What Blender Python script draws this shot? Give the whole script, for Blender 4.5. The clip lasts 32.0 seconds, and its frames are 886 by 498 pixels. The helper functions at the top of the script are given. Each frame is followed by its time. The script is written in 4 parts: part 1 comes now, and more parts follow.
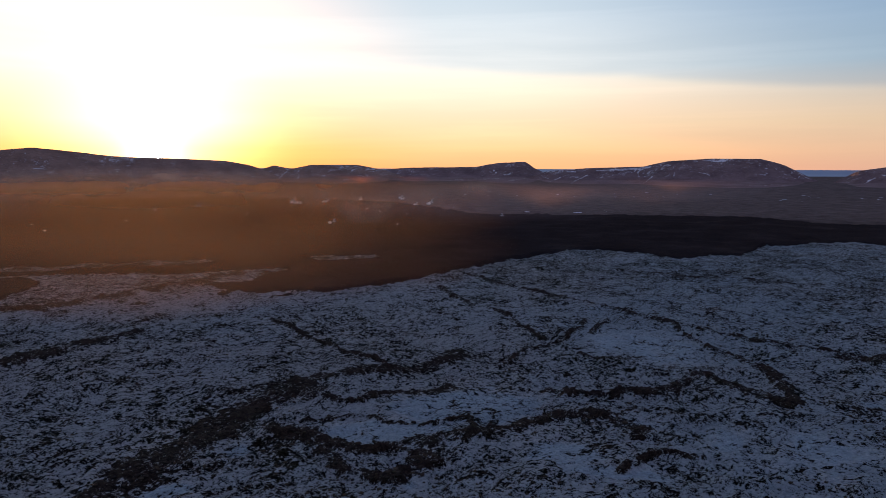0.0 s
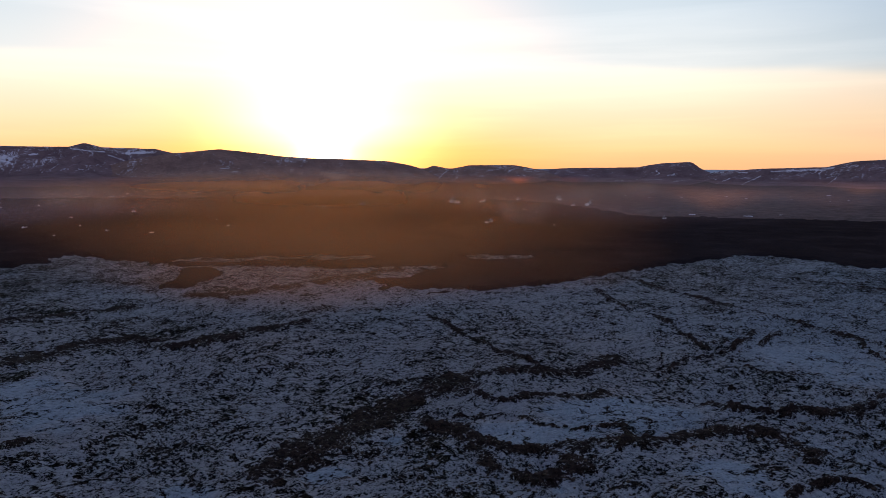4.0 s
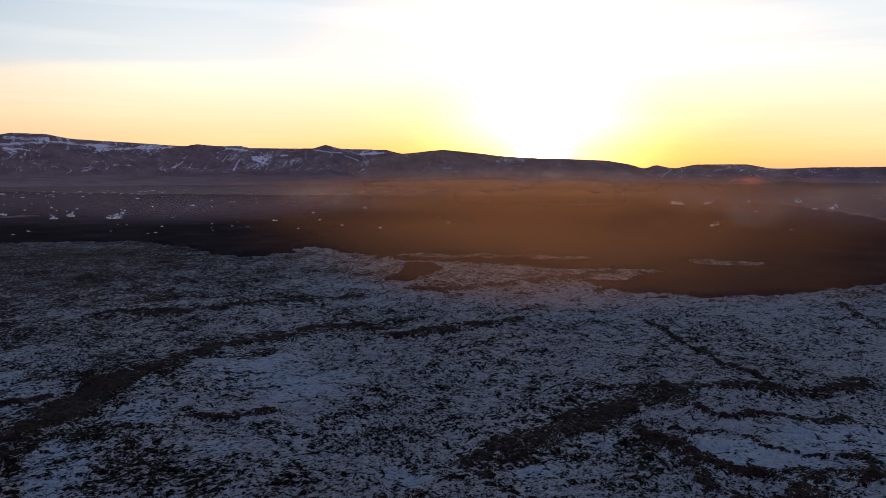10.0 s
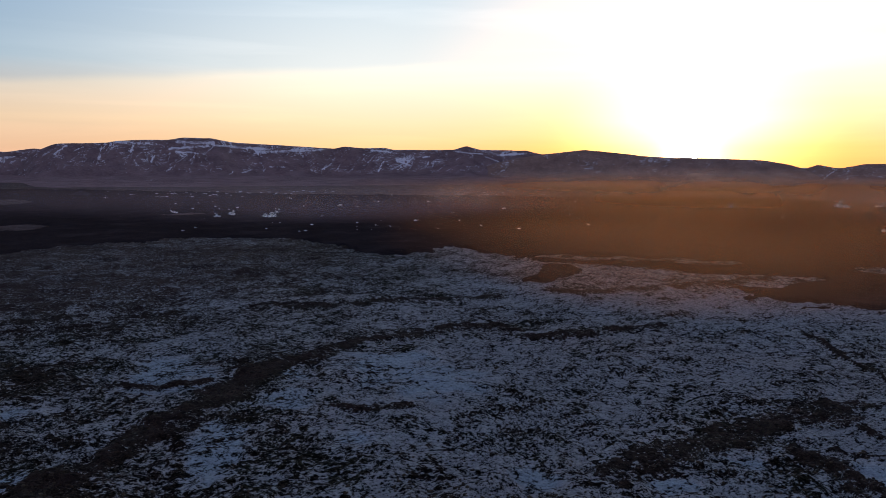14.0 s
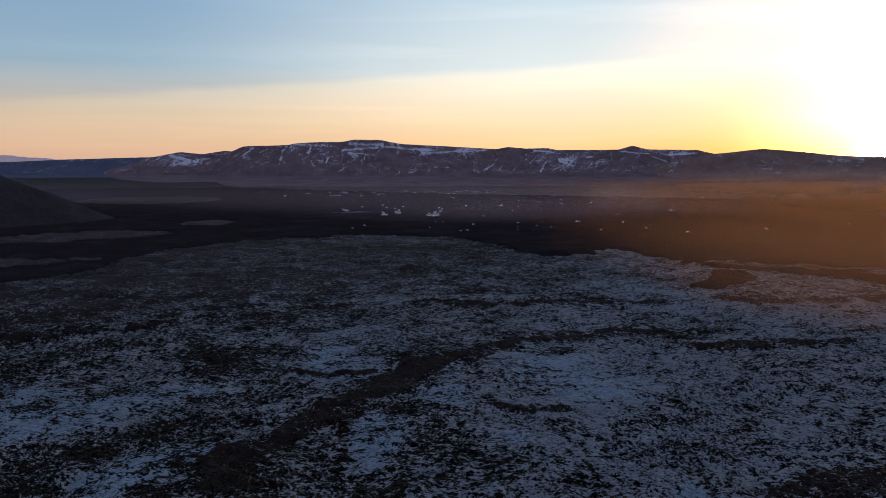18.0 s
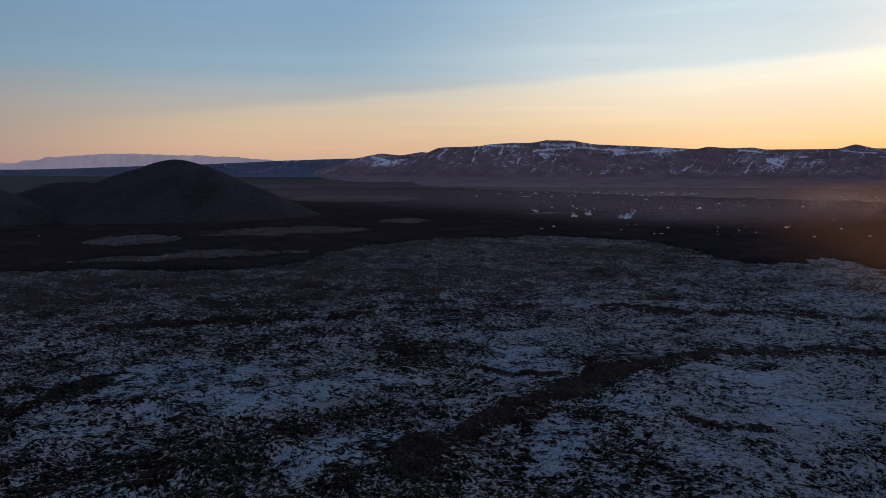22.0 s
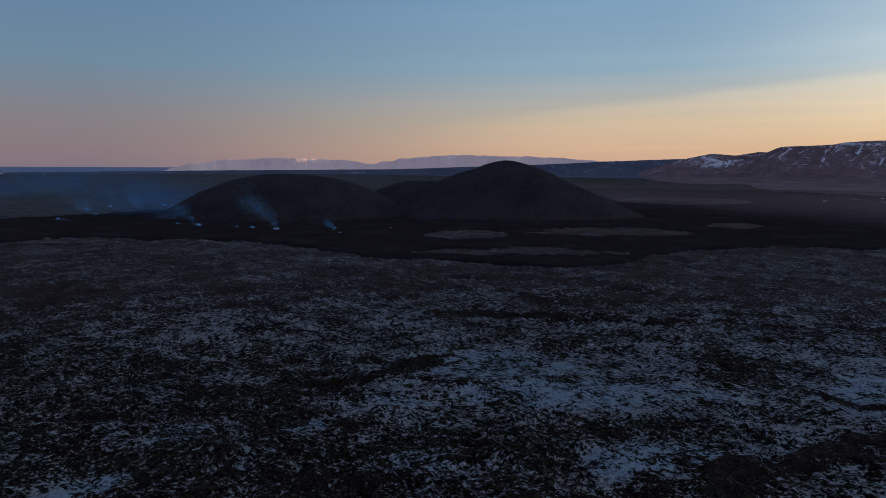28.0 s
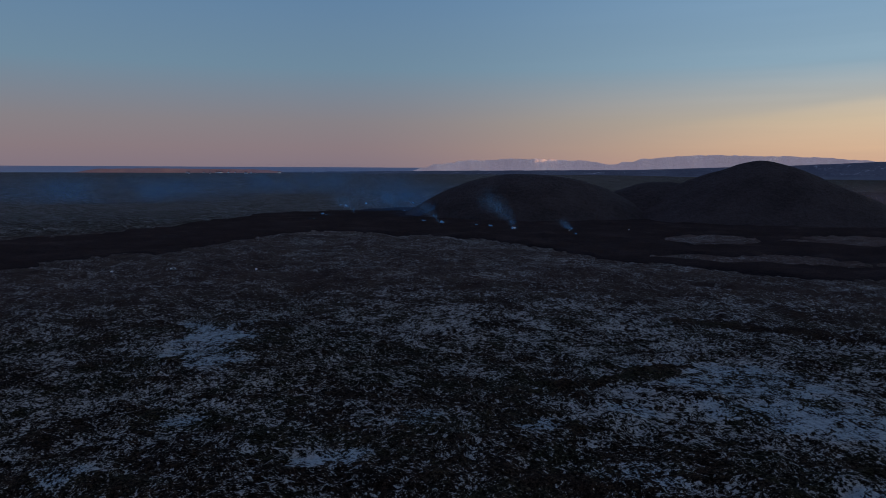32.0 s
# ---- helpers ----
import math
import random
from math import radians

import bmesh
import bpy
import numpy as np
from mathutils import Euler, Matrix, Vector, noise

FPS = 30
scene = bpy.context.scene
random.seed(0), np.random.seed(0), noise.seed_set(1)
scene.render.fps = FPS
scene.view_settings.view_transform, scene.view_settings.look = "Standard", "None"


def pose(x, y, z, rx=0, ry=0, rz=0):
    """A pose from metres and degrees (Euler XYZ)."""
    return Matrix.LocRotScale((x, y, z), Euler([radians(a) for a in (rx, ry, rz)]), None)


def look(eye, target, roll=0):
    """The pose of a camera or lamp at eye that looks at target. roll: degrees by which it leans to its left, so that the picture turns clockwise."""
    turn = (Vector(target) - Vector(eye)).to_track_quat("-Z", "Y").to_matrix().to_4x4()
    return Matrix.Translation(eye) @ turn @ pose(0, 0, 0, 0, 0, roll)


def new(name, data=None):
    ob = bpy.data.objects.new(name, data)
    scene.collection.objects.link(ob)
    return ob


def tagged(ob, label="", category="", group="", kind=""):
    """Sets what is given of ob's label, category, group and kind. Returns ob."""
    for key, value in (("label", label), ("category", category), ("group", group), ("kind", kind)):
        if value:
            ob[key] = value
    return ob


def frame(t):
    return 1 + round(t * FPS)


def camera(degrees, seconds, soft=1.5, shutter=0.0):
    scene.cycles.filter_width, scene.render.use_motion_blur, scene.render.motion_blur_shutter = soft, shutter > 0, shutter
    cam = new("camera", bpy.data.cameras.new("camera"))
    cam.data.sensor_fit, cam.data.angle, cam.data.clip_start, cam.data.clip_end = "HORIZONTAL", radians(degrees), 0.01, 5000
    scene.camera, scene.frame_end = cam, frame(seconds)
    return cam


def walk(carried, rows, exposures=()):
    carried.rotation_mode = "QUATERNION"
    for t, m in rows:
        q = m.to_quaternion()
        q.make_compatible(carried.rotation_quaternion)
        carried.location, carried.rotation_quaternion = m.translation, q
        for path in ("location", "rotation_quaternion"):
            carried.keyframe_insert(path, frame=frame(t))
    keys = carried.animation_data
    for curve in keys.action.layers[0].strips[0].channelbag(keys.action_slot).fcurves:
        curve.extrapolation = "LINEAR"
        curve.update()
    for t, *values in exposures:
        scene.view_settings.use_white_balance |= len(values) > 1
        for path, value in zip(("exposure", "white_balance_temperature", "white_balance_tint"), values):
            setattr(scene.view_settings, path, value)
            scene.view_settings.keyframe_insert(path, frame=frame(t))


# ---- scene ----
# A drone hangs 80 m over a mossy old lava plain and turns to its left.
EYE = 80.0
cam = camera(62.9, 32.0, soft=0.5)
# seconds, heading to the left, tilt, lean
PATH = [
    (0.0, -0.00, -6.36, 0.21),
    (0.5, 1.57, -6.37, 0.23),
    (1.0, 3.16, -6.38, 0.25),
    (1.5, 4.71, -6.38, 0.27),
    (2.0, 6.27, -6.39, 0.28),
    (2.5, 7.79, -6.38, 0.28),
    (3.0, 9.32, -6.39, 0.25),
    (3.5, 10.84, -6.39, 0.27),
    (5.5, 16.79, -6.42, 0.27),
    (6.0, 18.27, -6.44, 0.28),
    (6.5, 19.71, -6.45, 0.28),
    (7.0, 21.14, -6.46, 0.29),
    (7.5, 22.51, -6.47, 0.29),
    (8.0, 23.89, -6.48, 0.28),
    (8.5, 25.24, -6.49, 0.28),
    (9.0, 26.61, -6.51, 0.27),
    (9.5, 27.98, -6.51, 0.27),
    (10.0, 29.35, -6.50, 0.24),
    (10.5, 30.66, -6.49, 0.20),
    (11.0, 32.03, -6.47, 0.18),
    (11.5, 33.36, -6.47, 0.14),
    (12.0, 34.73, -6.48, 0.12),
    (12.5, 36.10, -6.48, 0.09),
    (13.0, 37.45, -6.50, 0.06),
    (13.5, 38.84, -6.48, 0.05),
    (14.0, 40.32, -6.46, 0.06),
    (14.5, 41.82, -6.47, 0.07),
    (16.5, 48.08, -6.45, 0.04),
    (17.0, 49.68, -6.45, 0.02),
    (17.5, 51.31, -6.45, 0.02),
    (18.0, 53.02, -6.44, -0.01),
    (18.5, 54.74, -6.42, 0.01),
    (19.0, 56.55, -6.42, 0.01),
    (19.5, 58.38, -6.41, 0.03),
    (20.0, 60.26, -6.41, 0.04),
    (20.5, 62.15, -6.40, 0.05),
    (21.0, 64.10, -6.39, 0.06),
    (21.5, 65.88, -6.39, 0.04),
    (22.0, 67.93, -6.39, 0.04),
    (22.5, 70.02, -6.39, 0.04),
    (23.0, 72.04, -6.38, 0.03),
    (23.5, 74.09, -6.37, 0.07),
    (24.0, 76.28, -6.37, 0.14),
    (24.5, 78.43, -6.35, 0.20),
    (25.0, 80.53, -6.36, 0.22),
    (25.5, 82.63, -6.37, 0.22),
    (27.5, 90.92, -6.37, 0.22),
    (28.0, 93.03, -6.39, 0.22),
    (28.5, 95.21, -6.39, 0.23),
    (29.0, 97.45, -6.37, 0.23),
    (29.5, 99.74, -6.39, 0.25),
    (30.0, 102.07, -6.39, 0.25),
    (30.5, 104.42, -6.40, 0.27),
    (31.0, 106.76, -6.42, 0.27),
    (31.5, 109.13, -6.43, 0.28),
    (32.0, 111.62, -6.43, 0.30),
]
# facing the sun the picture turns warmer and lighter, away from it bluer
EXPOSURES = [(0.0, 0.17, 6850, 20), (10.0, 0.28, 7100, 22), (16.0, 0.2, 6800, 17), (22.0, 0.0, 6600, 14), (32.0, -0.08, 6500, 12)]
walk(cam, [(t, pose(0, 0, EYE, 90 + tilt, 0, turn) @ pose(0, 0, 0, 0, 0, lean)) for t, turn, tilt, lean in PATH], EXPOSURES)

# ---- light ----
SUN_AZ, SUN_EL = -21.6, 0.75
sun_way = Vector((math.sin(radians(SUN_AZ)) * math.cos(radians(SUN_EL)), math.cos(radians(SUN_AZ)) * math.cos(radians(SUN_EL)), math.sin(radians(SUN_EL))))


def build_world():
    world = bpy.data.worlds.new("dusk_sky")
    scene.world = world
    world.use_nodes = True
    nt = world.node_tree
    nt.nodes.clear()

    def node(kind, **sockets):
        n = nt.nodes.new("ShaderNode" + kind)
        for k, v in sockets.items():
            n.inputs[k].default_value = v
        return n

    def op(kind, a, b=None):
        n = node("Math")
        n.operation = kind
        for k, v in enumerate((a, b)):
            if isinstance(v, (int, float)):
                n.inputs[k].default_value = v
            elif v is not None:
                nt.links.new(v, n.inputs[k])
        return n.outputs[0]

    def blend(kind, fac, a, b):
        n = node("Mix")
        n.data_type, n.blend_type = "RGBA", kind
        for k, v in ((0, fac), (6, a), (7, b)):
            if isinstance(v, (tuple, float)):
                n.inputs[k].default_value = v
            else:
                nt.links.new(v, n.inputs[k])
        return n.outputs[2]

    out, bg, sky, way = node("OutputWorld"), node("Background"), node("TexSky"), node("TexCoord")
    sky.sky_type = "NISHITA"
    sky.sun_disc = False
    sky.sun_elevation = radians(SUN_EL + 2.0)
    sky.sun_rotation = radians(SUN_AZ)
    sky.altitude = 100
    sky.air_density = 1.0
    sky.dust_density = 1.0
    sky.ozone_density = 2.0
    dot = node("VectorMath")
    dot.operation = "DOT_PRODUCT"
    dot.inputs[1].default_value = sun_way
    nt.links.new(way.outputs["Generated"], dot.inputs[0])
    near = op("MAXIMUM", dot.outputs["Value"], 0.0)
    angle = op("ARCCOSINE", op("MINIMUM", dot.outputs["Value"], 1.0))
    up = node("SeparateXYZ")
    nt.links.new(way.outputs["Generated"], up.inputs[0])

    def air(gain, *colours):
        """The sky's colours from the horizon to overhead, on one side of the sky."""
        n = node("ValToRGB")
        e = n.color_ramp.elements
        for place, rgb in zip((0.0, 0.025, 0.06, 0.13, 0.42, 1.0), colours):
            el = e[0] if place == 0 else e[-1] if place == 1 else e.new(place)
            el.color = (*[gain * ((c / 255 + 0.055) / 1.055) ** 2.4 for c in rgb], 1)
        nt.links.new(up.outputs["Z"], n.inputs[0])
        return n.outputs[0]

    def toward(wide, close):
        n = node("MapRange")
        n.interpolation_type = "SMOOTHSTEP"
        nt.links.new(angle, n.inputs["Value"])
        n.inputs["From Min"].default_value, n.inputs["From Max"].default_value = radians(wide), radians(close)
        return n.outputs[0]

    total = air(1.0, (134, 121, 132), (138, 124, 131), (134, 129, 136), (110, 139, 160), (58, 114, 174), (146, 136, 166))
    total = blend("MIX", toward(100, 54), total, air(1.0, (214, 172, 148), (213, 181, 152), (198, 184, 162), (142, 172, 190), (72, 135, 196), (146, 136, 166)))
    total = blend("MIX", toward(57, 24), total, air(1.0, (252, 186, 132), (250, 202, 148), (246, 222, 182), (216, 230, 230), (122, 184, 222), (146, 136, 166)))
    total = blend("MIX", toward(24, 6), total, air(1.1, (255, 158, 88), (255, 174, 104), (255, 204, 160), (255, 238, 222), (252, 254, 255), (146, 136, 166)))
    total = blend("MIX", toward(11, 2), total, air(1.2, (255, 176, 92), (255, 206, 134), (255, 244, 216), (255, 252, 244), (252, 254, 255), (146, 136, 166)))
    total = blend("MIX", 0.05, total, blend("MULTIPLY", 1.0, sky.outputs[0], (0.3, 0.3, 0.36, 1)))
    # the bright ring of air round the sun
    for power, colour in ((70.0, (0.4, 0.16, 0.05, 1)), (120.0, (0.5, 0.3, 0.14, 1)), (450.0, (0.7, 0.5, 0.28, 1)), (2500.0, (1.5, 1.3, 0.9, 1)), (60000.0, (120, 90, 45, 1))):
        total = blend("ADD", op("POWER", near, power), total, colour)
    # the upper edge of a thin warm cloud sheet that climbs towards the sun
    over = op("SUBTRACT", up.outputs["Z"], op("ADD", op("MULTIPLY", near, 0.125), 0.018))
    rag = node("TexNoise", Scale=5.0, Detail=4.0, Roughness=0.5)
    nt.links.new(way.outputs["Generated"], rag.inputs["Vector"])
    over = op("ADD", over, op("MULTIPLY", op("SUBTRACT", rag.outputs["Fac"], 0.5), 0.02))

    def between(value, low, high):
        n = node("MapRange")
        n.interpolation_type = "SMOOTHSTEP"
        nt.links.new(value, n.inputs["Value"])
        n.inputs["From Min"].default_value, n.inputs["From Max"].default_value = low, high
        return n.outputs[0]

    veil = op("MULTIPLY", op("MULTIPLY", between(over, 0.008, -0.006), between(over, -0.075, -0.004)), between(near, 0.15, 0.7))
    total = blend("MULTIPLY", 1.0, total, blend("MIX", veil, (1.0, 1.0, 1.0, 1), (1.24, 1.14, 1.02, 1)))
    # thin streaks of high cloud
    mp = node("Mapping")
    mp.inputs["Rotation"].default_value = (0, radians(3), radians(20))
    mp.inputs["Scale"].default_value = (1.0, 1.0, 17.0)
    nt.links.new(way.outputs["Generated"], mp.inputs[0])
    wisps = node("TexNoise", Scale=1.7, Detail=6.0, Roughness=0.55, Distortion=0.4)
    nt.links.new(mp.outputs[0], wisps.inputs["Vector"])
    streak = op("MULTIPLY", op("MAXIMUM", op("SUBTRACT", wisps.outputs["Fac"], 0.47), 0.0), op("ADD", op("MULTIPLY", near, 1.0), 0.05))
    total = blend("MULTIPLY", 1.0, total, blend("MIX", streak, (1.0, 1.0, 1.0, 1), (1.55, 1.42, 1.34, 1)))
    nt.links.new(total, bg.inputs[0])
    bg.inputs[1].default_value = 1.0
    nt.links.new(bg.outputs[0], out.inputs[0])


build_world()
sun_data = bpy.data.lights.new("sun", "SUN")
sun_data.energy, sun_data.angle, sun_data.color = 5.0, radians(0.5), (1.0, 0.55, 0.25)
sun = new("sun", sun_data)
sun.matrix_world = look(sun_way * 1000, (0, 0, 0))


# ---- noise ----
def lattice(ix, iy, seed):
    n = (ix.astype(np.int64) * 374761393 + iy.astype(np.int64) * 668265263 + seed * 2147483647) & 0xFFFFFFFF
    n = ((n ^ (n >> 13)) * 1274126177) & 0xFFFFFFFF
    n = ((n ^ (n >> 16)) * 2246822519) & 0xFFFFFFFF
    return ((n ^ (n >> 15)) & 0xFFFFFF) / float(0xFFFFFF) * 2 - 1


def wave(x, y, seed=0):
    """Smooth value noise from -1 to 1."""
    x0, y0 = np.floor(x), np.floor(y)
    u, v = x - x0, y - y0
    u, v = u * u * u * (u * (u * 6 - 15) + 10), v * v * v * (v * (v * 6 - 15) + 10)
    a, b = lattice(x0, y0, seed), lattice(x0 + 1, y0, seed)
    c, d = lattice(x0, y0 + 1, seed), lattice(x0 + 1, y0 + 1, seed)
    return (a * (1 - u) + b * u) * (1 - v) + (c * (1 - u) + d * u) * v


def fbm(x, y, octaves=4, seed=0, gain=0.5):
    total, amp, norm = 0.0, 1.0, 0.0
    for k in range(octaves):
        total = total + amp * wave(x * 2 ** k * 0.94 + 17.3 * k + y * 0.11, y * 2 ** k * 0.94 - 9.1 * k - x * 0.11, seed + k)
        norm, amp = norm + amp, amp * gain
    return total / norm


def ridged(x, y, octaves=3, seed=0):
    total, amp, norm = 0.0, 1.0, 0.0
    for k in range(octaves):
        total = total + amp * (1 - np.abs(wave(x * 2 ** k + 5.2 * k, y * 2 ** k + 3.7 * k, seed + 31 * k)) * 2)
        norm, amp = norm + amp, amp * 0.5
    return total / norm


def step(a, b, x):
    t = np.clip((x - a) / (b - a), 0, 1)
    return t * t * (3 - 2 * t)


def knots(pairs):
    a = np.array(pairs, float)
    return a[:, 0], a[:, 1]


# ---- the plan: headings in degrees to the right of north (+y), distances in metres ----
NEAR_EDGE = knots([(-180, 600), (-150, 630), (-143, 647), (-138, 686), (-132.4, 726), (-128.4, 791), (-124.2, 878), (-120.7, 935), (-117.6, 900),
                   (-108.3, 805), (-102.5, 705), (-97.5, 640), (-93, 635), (-88.6, 598), (-83.7, 578), (-79, 622), (-76.8, 690), (-73.3, 748),
                   (-70, 804), (-64.8, 842), (-58.5, 868), (-51, 800), (-45.7, 680), (-43, 672), (-39.5, 745), (-36, 660), (-30.5, 610),
                   (-19.3, 592), (-12.4, 604), (-10.2, 480), (-3.8, 519), (0.3, 562), (2.1, 603), (6.5, 660), (10.1, 723), (13.9, 710),
                   (18.1, 694), (22.6, 736), (24.2, 837), (31.6, 913), (60, 950), (180, 600)])
FAR_EDGE = knots([(-180, 900), (-139, 912), (-132.4, 1038), (-128.3, 1190), (-122.4, 1320), (-115, 1450), (-105, 1500), (-95, 1900), (-81, 2600),
                  (-70, 2600), (-60, 2300), (-53, 2120), (-40, 1950), (-14, 1950), (-3.8, 1700), (2.9, 1270), (9.6, 1291), (21.9, 1309),
                  (27.5, 1205), (60, 1200), (180, 900)])
# heading, distance, half widths in degrees and metres
LOBES = [(-32.4, 525, 1.3, 17), (-31.2, 562, 1.8, 36), (-12.3, 520, 2.4, 48), (-14.8, 494, 3.0, 26), (-17.4, 476, 2.4, 13), (-44, 690, 2.6, 25)]
ISLANDS = [(-87.4, 694, 5.4, 24), (-85.4, 706, 2.4, 40), (-91.3, 872, 3.3, 58), (-79.6, 950, 5.6, 60), (-82.6, 905, 3.0, 24), (-71, 1110, 2.0, 55), (-75, 1880, 5.0, 190), (-79.3, 700, 0.7, 8),
           (-8, 655, 2.3, 22), (-24.5, 650, 6.0, 14), (-60, 1300, 1.5, 30)]


# drifts of thicker snow
DRIFTS = [(1.8, 237, 7.5, 22), (-4.2, 212, 7.0, 15), (-2.9, 177, 1.4, 5), (-21.5, 184, 2.0, 4), (31.7, 282, 1.0, 6), (15.9, 344, 4.7, 29), (10, 201, 4.1, 11), (28.4, 226, 4.1, 19),
          (-22.6, 182, 1.9, 6), (-58.2, 201, 2.7, 18), (-61.6, 308, 2.5, 22)]
DRIFTS += [(-40.8, 262, 4.1, 18), (-32.1, 178, 1.9, 8), (-83.3, 252, 2.2, 9), (-61.3, 295, 3.2, 12), (-78.4, 200, 2.8, 12), (-89.1, 288, 8.4, 29),
           (-96.4, 243, 3.2, 10), (-83.2, 260, 10, 21), (-76.4, 207, 3.5, 13), (-95, 190, 3.7, 11), (-113.1, 229, 2, 5), (-118.4, 199, 2.2, 7), (-129.9, 316, 3.2, 21), (-140.7, 205, 2.8, 7)]

DRIFTS += [(-58.0, 213, 2.9, 18), (-62.7, 286, 2.9, 17), (-42.3, 276, 6.4, 22), (-22.4, 184, 1.5, 5), (-33.1, 180, 1.6, 9), (-52.2, 282, 1.8, 10), (-46.9, 209, 1.8, 7), (-80.0, 200, 1.4, 12), (-82.5, 263, 3.4, 16), (-73.0, 210, 3.8, 8), (-73.7, 267, 5.0, 11), (-60.4, 281, 3.6, 12), (-44.1, 291, 5.0, 23), (-33.2, 179, 1.6, 7), (-22.5, 181, 1.5, 5), (-16.6, 204, 2.0, 6), (-52.5, 248, 3.4, 14), (14.4, 231, 2.4, 7), (-16.5, 202, 2.2, 4), (18.1, 326, 2.7, 20), (14.6, 189, 4.9, 5), (22.2, 226, 2.2, 14), (-22.3, 184, 1.3, 5)]
DRIFTS += [(-129.4, 358, 3.4, 33), (-120.2, 195, 4.0, 8), (-132.4, 235, 2.1, 5), (-113.6, 222, 2.2, 4), (-104.0, 223, 2.3, 6)]


def lava_reach(x, y):
    """Metres inside the young lava (negative outside)."""
    r, az = np.hypot(x, y), np.degrees(np.arctan2(x, y))
    wob = fbm(x / 70, y / 70, 4, 11) * 26 + ridged(x / 30, y / 30, 2, 71) * 7 + fbm(x / 8, y / 8, 3, 73, 0.6) * 7
    reach = np.minimum(r - np.interp(az, *NEAR_EDGE), (np.interp(az, *FAR_EDGE) - r) * 0.6) + wob
    frill = fbm(x / 24, y / 24, 3, 77) * 13
    for a, d, w, h in LOBES:
        reach = np.maximum(reach, (1 - np.hypot((az - a) / w, (r - d) / h)) * h * 0.8 + wob * 0.35 + frill)
    for a, d, w, h in ISLANDS:
        reach = np.minimum(reach, -((1 - np.hypot((az - a) / w, (r - d) / h)) * h + wob * 0.3 + frill * 0.5))
    return reach


# ridges and cracks of the old lava, bare of snow: half width, and the way
CRACKS = []


def crack(width, way):
    CRACKS.append((width, way))


crack(7, [(-87, 169), (-74, 201), (-66, 225), (-57, 249), (-48, 266), (-32, 278), (-5, 286), (4, 299)])
crack(1.6, [(-91, 378), (-59, 334), (-35, 303), (-14, 282)])
crack(4.2, [(-41, 211), (-23, 198), (-10, 198), (3, 209), (21, 219), (40, 229), (53, 229), (60, 214)])
crack(1.3, [(-45, 222), (-24, 230), (-16, 219), (-3, 221), (9, 228), (11, 216), (7, 204)])
crack(2.5, [(-44, 245), (-31, 241), (-24, 248), (2, 258)])
crack(3, [(20, 547), (64, 460), (97, 414), (118, 375), (124, 326), (130, 297), (131, 265), (118, 241)])
crack(3.2, [(36, 253), (63, 247), (84, 257), (101, 275), (107, 257), (120, 241)])
crack(2.5, [(118, 375), (132, 355), (152, 332), (173, 311), (186, 297)])
crack(7, [(170, 300), (195, 280)])
crack(2.5, [(150, 566), (226, 524), (295, 476)])
crack(1.5, [(-1, 481), (15, 421), (36, 388), (47, 336)])
crack(5, [(-183, 292), (-170, 311), (-155, 333), (-146, 344)])
crack(7, [(-248, 399), (-219, 416), (-203, 441), (-182, 477), (-154, 537)])
crack(1.5, [(22, 286), (39, 314), (58, 336), (78, 382)])
crack(2, [(47, 183), (64, 199), (73, 193)])
crack(4, [(-53, 215), (-36, 202), (-24, 182), (-12, 179), (-3, 190)])
crack(8, [(-176, 64), (-191, 82), (-204, 102), (-214, 124), (-231, 156), (-240, 189), (-242, 222), (-236, 261), (-229, 287), (-203, 296)])
crack(4, [(-187, 278), (-170, 301), (-154, 330)])
crack(5, [(-352, 240), (-324, 276), (-299, 320), (-252, 367)])
crack(7, [(-78, 163), (-75, 193), (-69, 214), (-59, 240), (-49, 253)])
crack(4, [(-391, 46), (-377, 83), (-376, 111)])
crack(4, [(-180, 157), (-166, 162), (-161, 175)])
crack(5, [(-351, 260), (-325, 282)])
crack(4, [(-396, -28), (-394, 13), (-380, 73)])
crack(5, [(-177, 58), (-195, 73)])
crack(4, [(-305, -11), (-267, -45), (-259, -65)])
crack(1.5, [(-393, 41), (-395, 55), (-389, 70), (-385, 85), (-385, 118), (-376, 147), (-370, 178), (-368, 211)])
crack(2, [(-411, 134), (-401, 150), (-390, 166)])
crack(3, [(-259, 121), (-246, 131), (-240, 145)])
crack(1.2, [(-250, 117), (-242, 125)])
crack(1.5, [(-257, 157), (-244, 163)])
crack(1.4, [(88, 380), (73, 347)])
crack(1.8, [(60, 309), (69, 296), (86, 306)])


